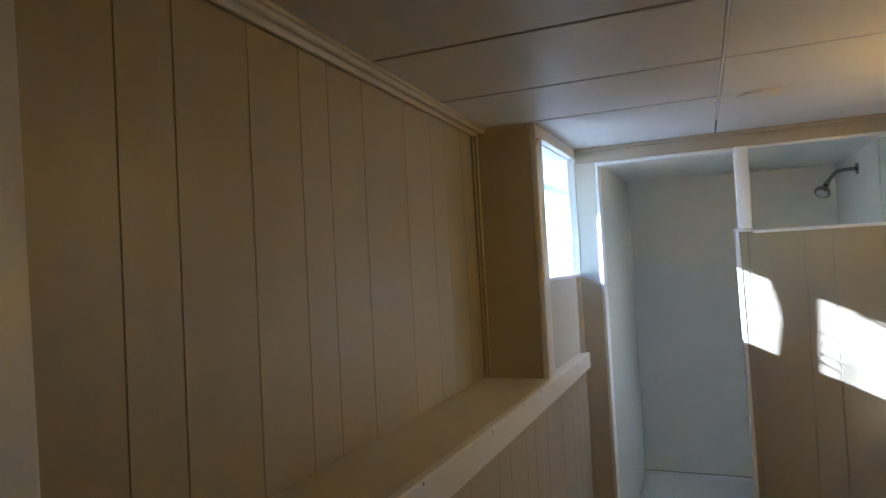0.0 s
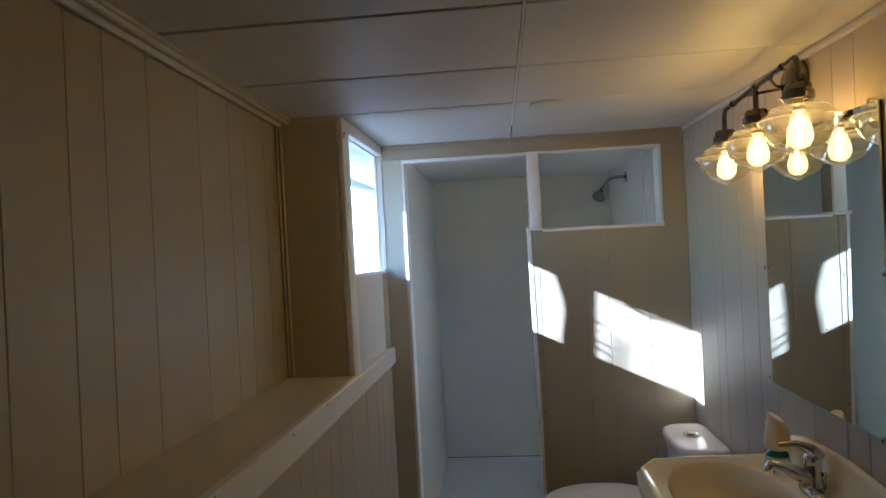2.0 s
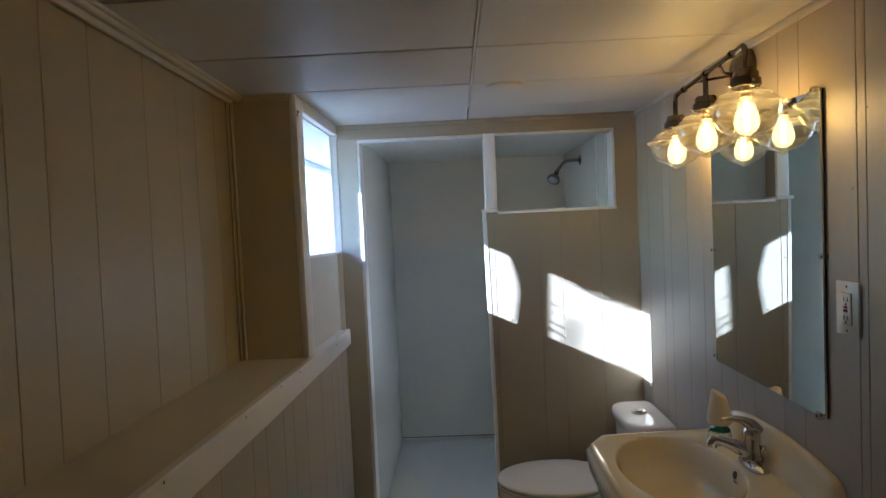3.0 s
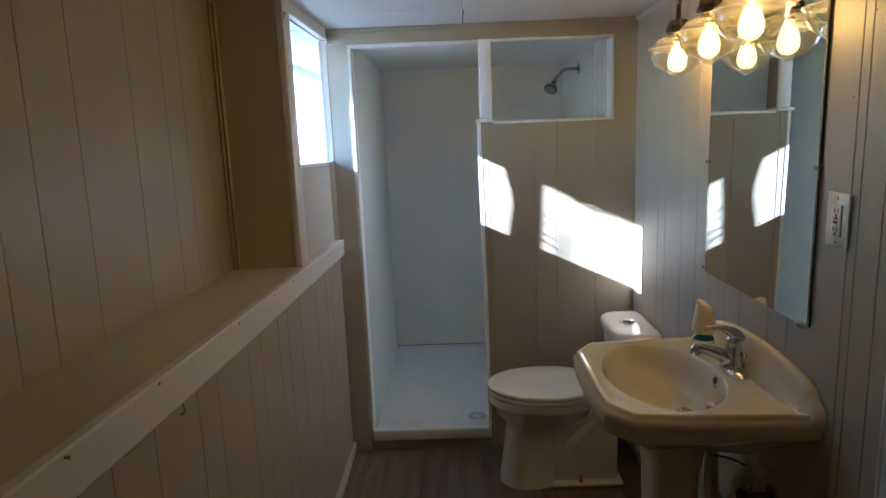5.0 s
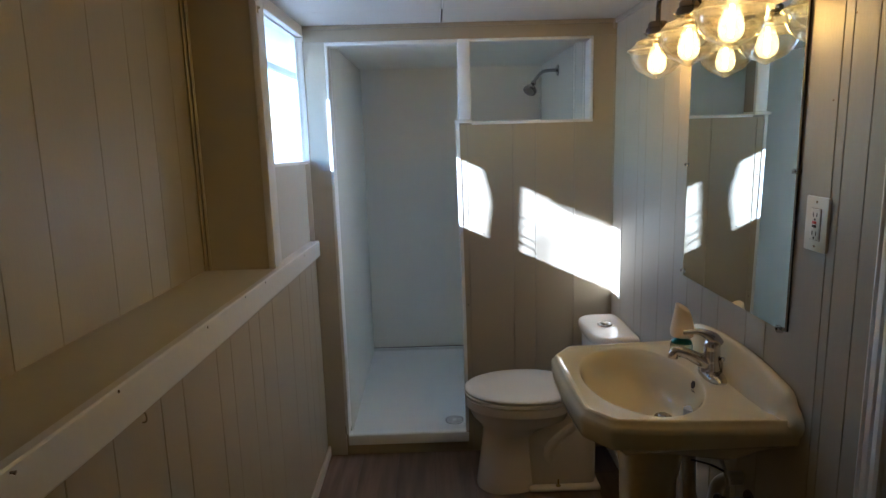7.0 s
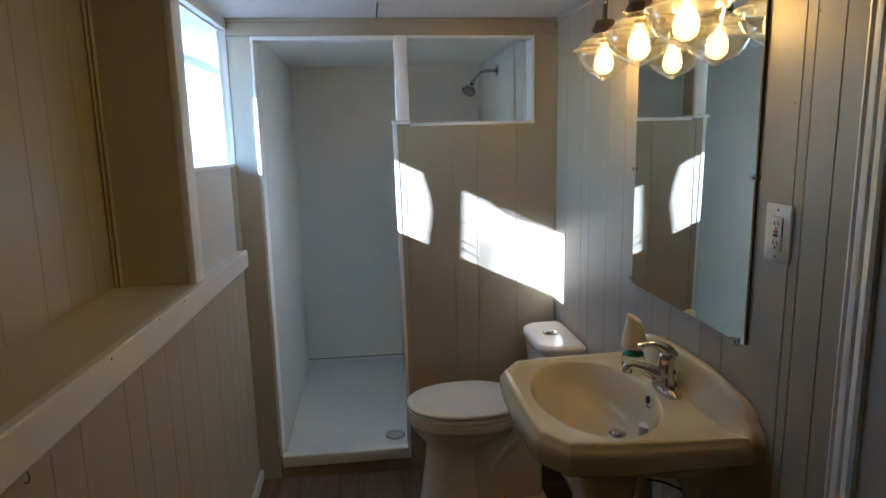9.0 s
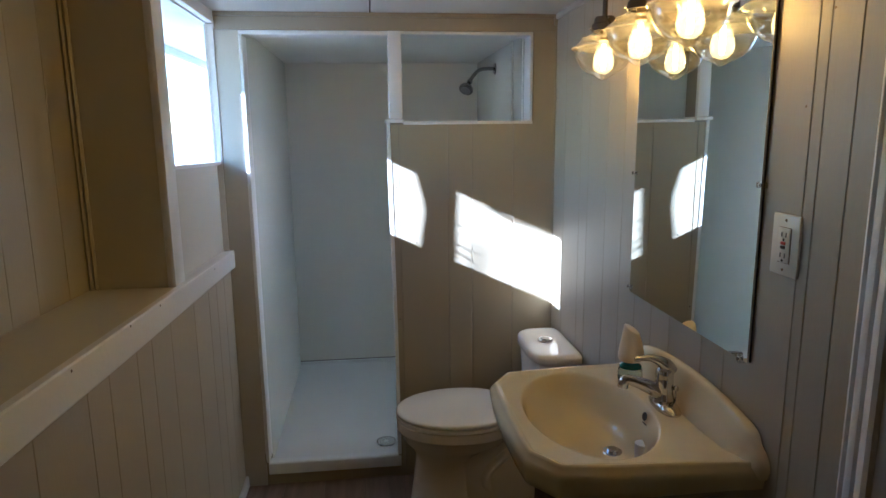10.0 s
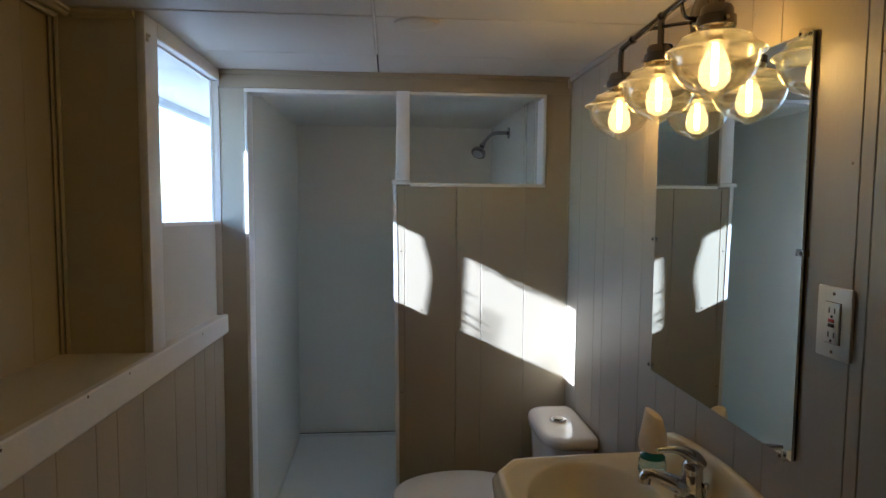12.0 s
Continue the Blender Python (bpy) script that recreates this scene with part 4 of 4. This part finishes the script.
for y, z, ax in ((MY1, 1.433, "y"), (MY1 - 0.001, 1.085, "y"), (MY0, 1.447, "y"), (-1.457, MZ0, "z"), (-1.457, MZ1, "z"), (-0.90, MZ1, "z")):
    bm = bmesh.new()
    dy, dz = (0.011, 0.006) if ax == "y" else (0.007, 0.009)
    box(bm, RIGHT - 0.014, RIGHT - 0.0005, y - dy, y + dy, z - dz, z + dz, bevel=0.002)
    clip = part("clip", bm, clip_mat, mirror, "small clear plastic clip")
    bm = bmesh.new()
    disc(bm, (RIGHT - 0.0138, y + (0.005 if ax == "y" and y > -1 else -0.005 if ax == "y" else 0), z), (-1, 0, 0), 0.0035, 0.0015, 12)
    part("screw", bm, nickel_mat, clip)
settle(mirror)

# ---- outlet ----
OY, OZ = -1.567, 1.339
outlet = thing("outlet", "ivory safety outlet plate with a red button beside the mirror", "wall outlet", (RIGHT, OY, OZ))
boxpart("plate", (RIGHT - 0.007, RIGHT - 0.0005, OY - 0.040, OY + 0.040, OZ - 0.0595, OZ + 0.0595), plate_mat, outlet, 0.003, "ivory plastic plate")
body = boxpart("socket", (RIGHT - 0.0095, RIGHT - 0.0072, OY - 0.0165, OY + 0.0165, OZ - 0.0335, OZ + 0.0335), plate_mat, outlet, 0.001)
bm = bmesh.new()
box(bm, RIGHT - 0.0078, RIGHT - 0.0069, OY - 0.0188, OY + 0.0172, OZ - 0.0345, OZ + 0.0345)
part("recess", bm, outline_mat, outlet)
for s in (-1, 1):
    bm = bmesh.new()
    zc = OZ + s * 0.020
    box(bm, RIGHT - 0.0100, RIGHT - 0.0094, OY - 0.0075, OY - 0.0052, zc - 0.004, zc + 0.005)
    box(bm, RIGHT - 0.0100, RIGHT - 0.0094, OY + 0.0052, OY + 0.0075, zc - 0.004, zc + 0.005)
    disc(bm, (RIGHT - 0.0094, OY, zc - 0.0095), (-1, 0, 0), 0.0027, 0.0006, 10)
    part("slots", bm, slot_mat, outlet)
boxpart("reset_button", (RIGHT - 0.0115, RIGHT - 0.0094, OY - 0.0065, OY + 0.0065, OZ + 0.001, OZ + 0.007), button_red, outlet, 0.0006, "red button")
boxpart("test_button", (RIGHT - 0.0115, RIGHT - 0.0094, OY - 0.0065, OY + 0.0065, OZ - 0.007, OZ - 0.001), slot_mat, outlet, 0.0006, "black button")
for z in (OZ + 0.048, OZ - 0.048):
    bm = bmesh.new()
    disc(bm, (RIGHT - 0.0068, OY, z), (-1, 0, 0), 0.003, 0.0009, 12)
    part("screw", bm, outline_mat, outlet)
settle(outlet)

# ---- vanity light ----
LX, LZ = 1.275, 1.950
light = thing("vanity_light", "brushed nickel three-light wall fixture with clear glass globes and glowing bulbs", "wall light", (RIGHT, -1.10, 1.95))
bm = bmesh.new()
disc(bm, (RIGHT + 0.0065, -1.10, 1.958), (-1, 0, 0), 0.061, 0.023, 48, 0.006)
disc(bm, (RIGHT - 0.016, -1.10, 1.958), (-1, 0, 0), 0.040, 0.012, 40, 0.006)
part("backplate", bm, nickel_mat, light, "round brushed nickel wall plate", angle=50)
bm = bmesh.new()
tube(bm, [(LX, -0.862, LZ - 0.010), (LX, -1.10, LZ + 0.004), (LX, -1.338, LZ + 0.018)], 0.0075, 14, 0)
for y in (-0.93, -1.10, -1.27):
    disc(bm, (LX, y - 0.006, LZ + 0.004 - 0.0588 * (y + 1.10)), (0, 1, 0), 0.0105, 0.012, 16, 0.002)
part("bar", bm, nickel_mat, light)
for dy in (-0.028, 0.028):
    bm = bmesh.new()
    tube(bm, [(RIGHT - 0.018, -1.10 + dy * 0.6, 1.950), (1.32, -1.10 + dy, 1.946), (LX, -1.10 + dy * 3.6, LZ)], 0.0045, 10, 4)
    part("arm", bm, nickel_mat, light)
GLOBES = (-0.852, -1.100, -1.348)
for k, gy in enumerate(GLOBES):
    dz = (-0.010, 0.004, 0.018)[k]
    bm = bmesh.new()
    if k == 1:
        tube(bm, [(LX, gy, LZ + dz), (LX, gy, 1.884 + dz)], 0.0075, 14, 0)
    else:
        s = 1 if k == 0 else -1
        tube(bm, [(LX, gy - s * 0.028, LZ + dz), (LX, gy - s * 0.010, LZ + dz - 0.001), (LX, gy - s * 0.002, LZ + dz - 0.012), (LX, gy, LZ + dz - 0.03), (LX, gy, 1.884 + dz)], 0.0075, 14, 4)
    part("stem", bm, nickel_mat, light)
    bm = bmesh.new()
    lathe(bm, LX, gy, [(r, z + dz) for r, z in [(0.012, 1.888), (0.026, 1.886), (0.030, 1.880), (0.030, 1.868), (0.035, 1.866), (0.036, 1.848), (0.033, 1.846), (0.030, 1.848)]], 32)
    socket = part("fitter", bm, nickel_mat, light, angle=40)
    for a in (0.5, 2.6, 4.7):
        bm = bmesh.new()
        disc(bm, (LX + 0.0355 * math.cos(a), gy + 0.0355 * math.sin(a), 1.856 + dz), (math.cos(a), math.sin(a), 0), 0.004, 0.007, 12, 0.001)
        part("thumbscrew", bm, chrome_mat, socket)
    outer = [(0.031, 1.850), (0.033, 1.842), (0.046, 1.836), (0.058, 1.829), (0.062, 1.828), (0.064, 1.824), (0.074, 1.815), (0.079, 1.808), (0.087, 1.806), (0.090, 1.801), (0.087, 1.796), (0.081, 1.793),
             (0.0800, 1.786), (0.0785, 1.777), (0.0755, 1.768), (0.0710, 1.759), (0.0650, 1.750), (0.0575, 1.742), (0.0490, 1.735), (0.0400, 1.730), (0.0310, 1.7265), (0.0220, 1.7225), (0.0145, 1.7175), (0.0080, 1.7135), (0.003, 1.712)]
    inner = [(max(r - 0.0014, 0.001), z + (0.0016 if i > 13 else -0.0005)) for i, (r, z) in enumerate(outer)]
    bm = bmesh.new()
    lathe(bm, LX, gy, [(r, z + dz) for r, z in outer + inner[::-1]], 40, False, False)
    n = 40
    bm.verts.ensure_lookup_table()
    total = len(outer) + len(inner)
    for i in range(n):
        a, b = bm.verts[i], bm.verts[(i + 1) % n]
        c, d = bm.verts[(total - 1) * n + (i + 1) % n], bm.verts[(total - 1) * n + i]
        bm.faces.new((a, b, c, d))
    globe = part("globe", bm, globe_mat, light, "clear glass schoolhouse globe", angle=60)
    globe.visible_shadow = False
    for rr, rz, rt in ((0.0885, 1.8010, 0.0030), (0.0615, 1.8275, 0.0018)):
        bm = bmesh.new()
        loft(bm, [[(LX + (rr + rt * math.cos(b)) * math.cos(2 * math.pi * i / 48), gy + (rr + rt * math.cos(b)) * math.sin(2 * math.pi * i / 48), rz + dz + rt * math.sin(b)) for i in range(48)]
                  for b in [2 * math.pi * j / 8 for j in range(9)]])
        bead = part("rim", bm, rim_mat, globe, "thick rounded glass bead round the globe", angle=60)
        bead.visible_shadow = False
    bm = bmesh.new()
    lathe(bm, LX, gy, [(r, z + dz) for r, z in [(0.012, 1.850), (0.0125, 1.826), (0.014, 1.822)]], 20)
    part("lamp_base", bm, brass_mat, socket)
    bm = bmesh.new()
    lathe(bm, LX, gy, [(r, z + dz) for r, z in [(0.012, 1.822), (0.0135, 1.812), (0.019, 1.798), (0.0265, 1.779), (0.0290, 1.763), (0.0270, 1.748), (0.020, 1.737), (0.010, 1.731), (0.002, 1.730)]], 24)
    bulb = part("bulb", bm, envelope_mat, light, "glass of a lit filament bulb, bloom added as a warm glow", angle=60)
    bulb.visible_shadow = False
    bm = bmesh.new()
    lathe(bm, LX, gy, [(r, z + dz) for r, z in [(0.003, 1.812), (0.0055, 1.808), (0.0062, 1.790), (0.0068, 1.766), (0.0062, 1.748), (0.0045, 1.741), (0.002, 1.740)]], 16)
    part("filament", bm, bulb_mat, bulb, "glowing filament")
settle(light)
light.location += Vector((-0.007, -0.012, -0.002))

# ---- ceiling cover plate, shower head ----
bm = bmesh.new()
lathe(bm, 0.730, -0.716, [(0.064, CEIL - 0.0002), (0.064, CEIL - 0.006), (0.059, CEIL - 0.009), (0.02, CEIL - 0.0095)], 40)
tagged(new("ceiling_cover", finish(bm, "ceiling_cover", ceiling_mat, True)), "round flat cream cover plate on the ceiling", "cover plate")

shower = thing("shower_fitting", "chrome shower head on a bent arm from the shower wall", "shower head", (SX1, 0.757, 1.885))
bm = bmesh.new()
disc(bm, (SX1 - 0.0005, 0.757, 1.885), (-1, 0, 0), 0.030, 0.007, 32, 0.004)
part("flange", bm, dark_chrome, shower)
bm = bmesh.new()
tube(bm, [(SX1 - 0.004, 0.757, 1.885), (SX1 - 0.06, 0.755, 1.884), (SX1 - 0.095, 0.752, 1.874), (SX1 - 0.125, 0.75, 1.842), (SX1 - 0.14, 0.75, 1.822)], 0.0095, 14)
part("shower_arm", bm, dark_chrome, shower)
bm = bmesh.new()
d = Vector((-0.42, -0.56, -0.71)).normalized()
p = Vector((SX1 - 0.138, 0.75, 1.824))
s = d.orthogonal().normalized()
u = d.cross(s)
loft(bm, [[p + d * z + (s * math.cos(2 * math.pi * k / 28) + u * math.sin(2 * math.pi * k / 28)) * r for k in range(28)]
          for r, z in ((0.010, -0.004), (0.014, 0.0), (0.015, 0.014), (0.011, 0.018), (0.012, 0.026), (0.022, 0.040), (0.034, 0.055), (0.038, 0.066), (0.0375, 0.072), (0.030, 0.075))])
part("head", bm, dark_chrome, shower, angle=50)
bm = bmesh.new()
disc(bm, p + d * 0.0745, d, 0.027, 0.002, 24)
part("spray_face", bm, chrome_mat, shower)
settle(shower)

# ---- boards of the walls, then the floor planks ----
boards(wall_right, "board", "y", RIGHT, -1,
       [-0.001, -0.15, -0.345, -0.435, -0.615, -0.76, -0.885, -1.003, -1.115, -1.282, -1.381, -1.599, -1.629, -1.702, -1.800, -1.95, -2.10, -2.19, -2.37, -2.50, -2.75, -2.93, -3.02, -3.3, -3.5, BACK + 0.001], 0.0, CEIL, panel_dim_mat, 0.0013)
for ny, nz in ((-1.634, 1.760), (-1.583, 1.598), (-0.30, 1.62)):
    bm = bmesh.new()
    disc(bm, (RIGHT + 0.0002, ny, nz), (-1, 0, 0), 0.0026, 0.0007, 8)
    part("nail_head", bm, outline_mat, wall_right)
boards(wall_left, "board", "y", 0.0, 1, [-0.001, -0.135, -0.262, -0.380, -0.573, -0.821, -0.984, -1.094, -1.264, -1.374, -1.589, -1.699, -1.888, -2.03, -2.15, -2.39, -2.62], 0.0, LEDGE - 0.03, lower_lit_mat, 0.0016)
boards(alcove, "board", "y", alcove_x, 1, [-0.742, -0.88, -1.050, -1.180, -1.378, -1.629, -1.792, -1.904, -2.067, -2.247, -2.355, -2.50, -2.62], LEDGE - 0.02, CEIL, alcove_lit_mat, 0.001)
boards(wall_end, "board", "x", 0.0, -1, [0.6835, 0.7175, 0.924, 1.027, 1.205, RIGHT - 0.001], 0.0, 1.588, tan_mat, 0.002)
boards(wall_end, "board", "x", 0.0, -1, [1.286, RIGHT - 0.001], 1.588, CEIL, tan_mat, 0.001)
boards(wall_end, "board", "x", 0.0, -1, [0.0, 0.0935], 0.0, CEIL, strip_lit_mat, 0.001)
boards(wall_end, "board", "x", 0.006, -1, [0.0935, 0.698], 0.0, 0.0535, tan_mat, 0.001)

seed_y = random.Random(4)
x = -0.005
while x < RIGHT:
    w = 0.178
    y = BACK + seed_y.uniform(0, 1.0) - 1.0
    while y < 0.0:
        y1 = y + 1.22
        a, b = max(y, BACK) + 0.0006, min(y1, 0.01) - 0.0006
        if b - a > 0.05:
            bm = bmesh.new()
            xa, xb = max(x, 0.0) + 0.0006, min(x + w, RIGHT) - 0.0006
            r = 0.0012
            loft(bm, [[(xa, a, -0.004), (xb, a, -0.004), (xb, b, -0.004), (xa, b, -0.004)], [(xa, a, -r), (xb, a, -r), (xb, b, -r), (xa, b, -r)],
                      [(xa + r, a + r, 0), (xb - r, a + r, 0), (xb - r, b - r, 0), (xa + r, b - r, 0)]])
            ob = new("plank", finish(bm, "plank", floor_mat))
            ob.parent = floor
        y = y1
    x += w
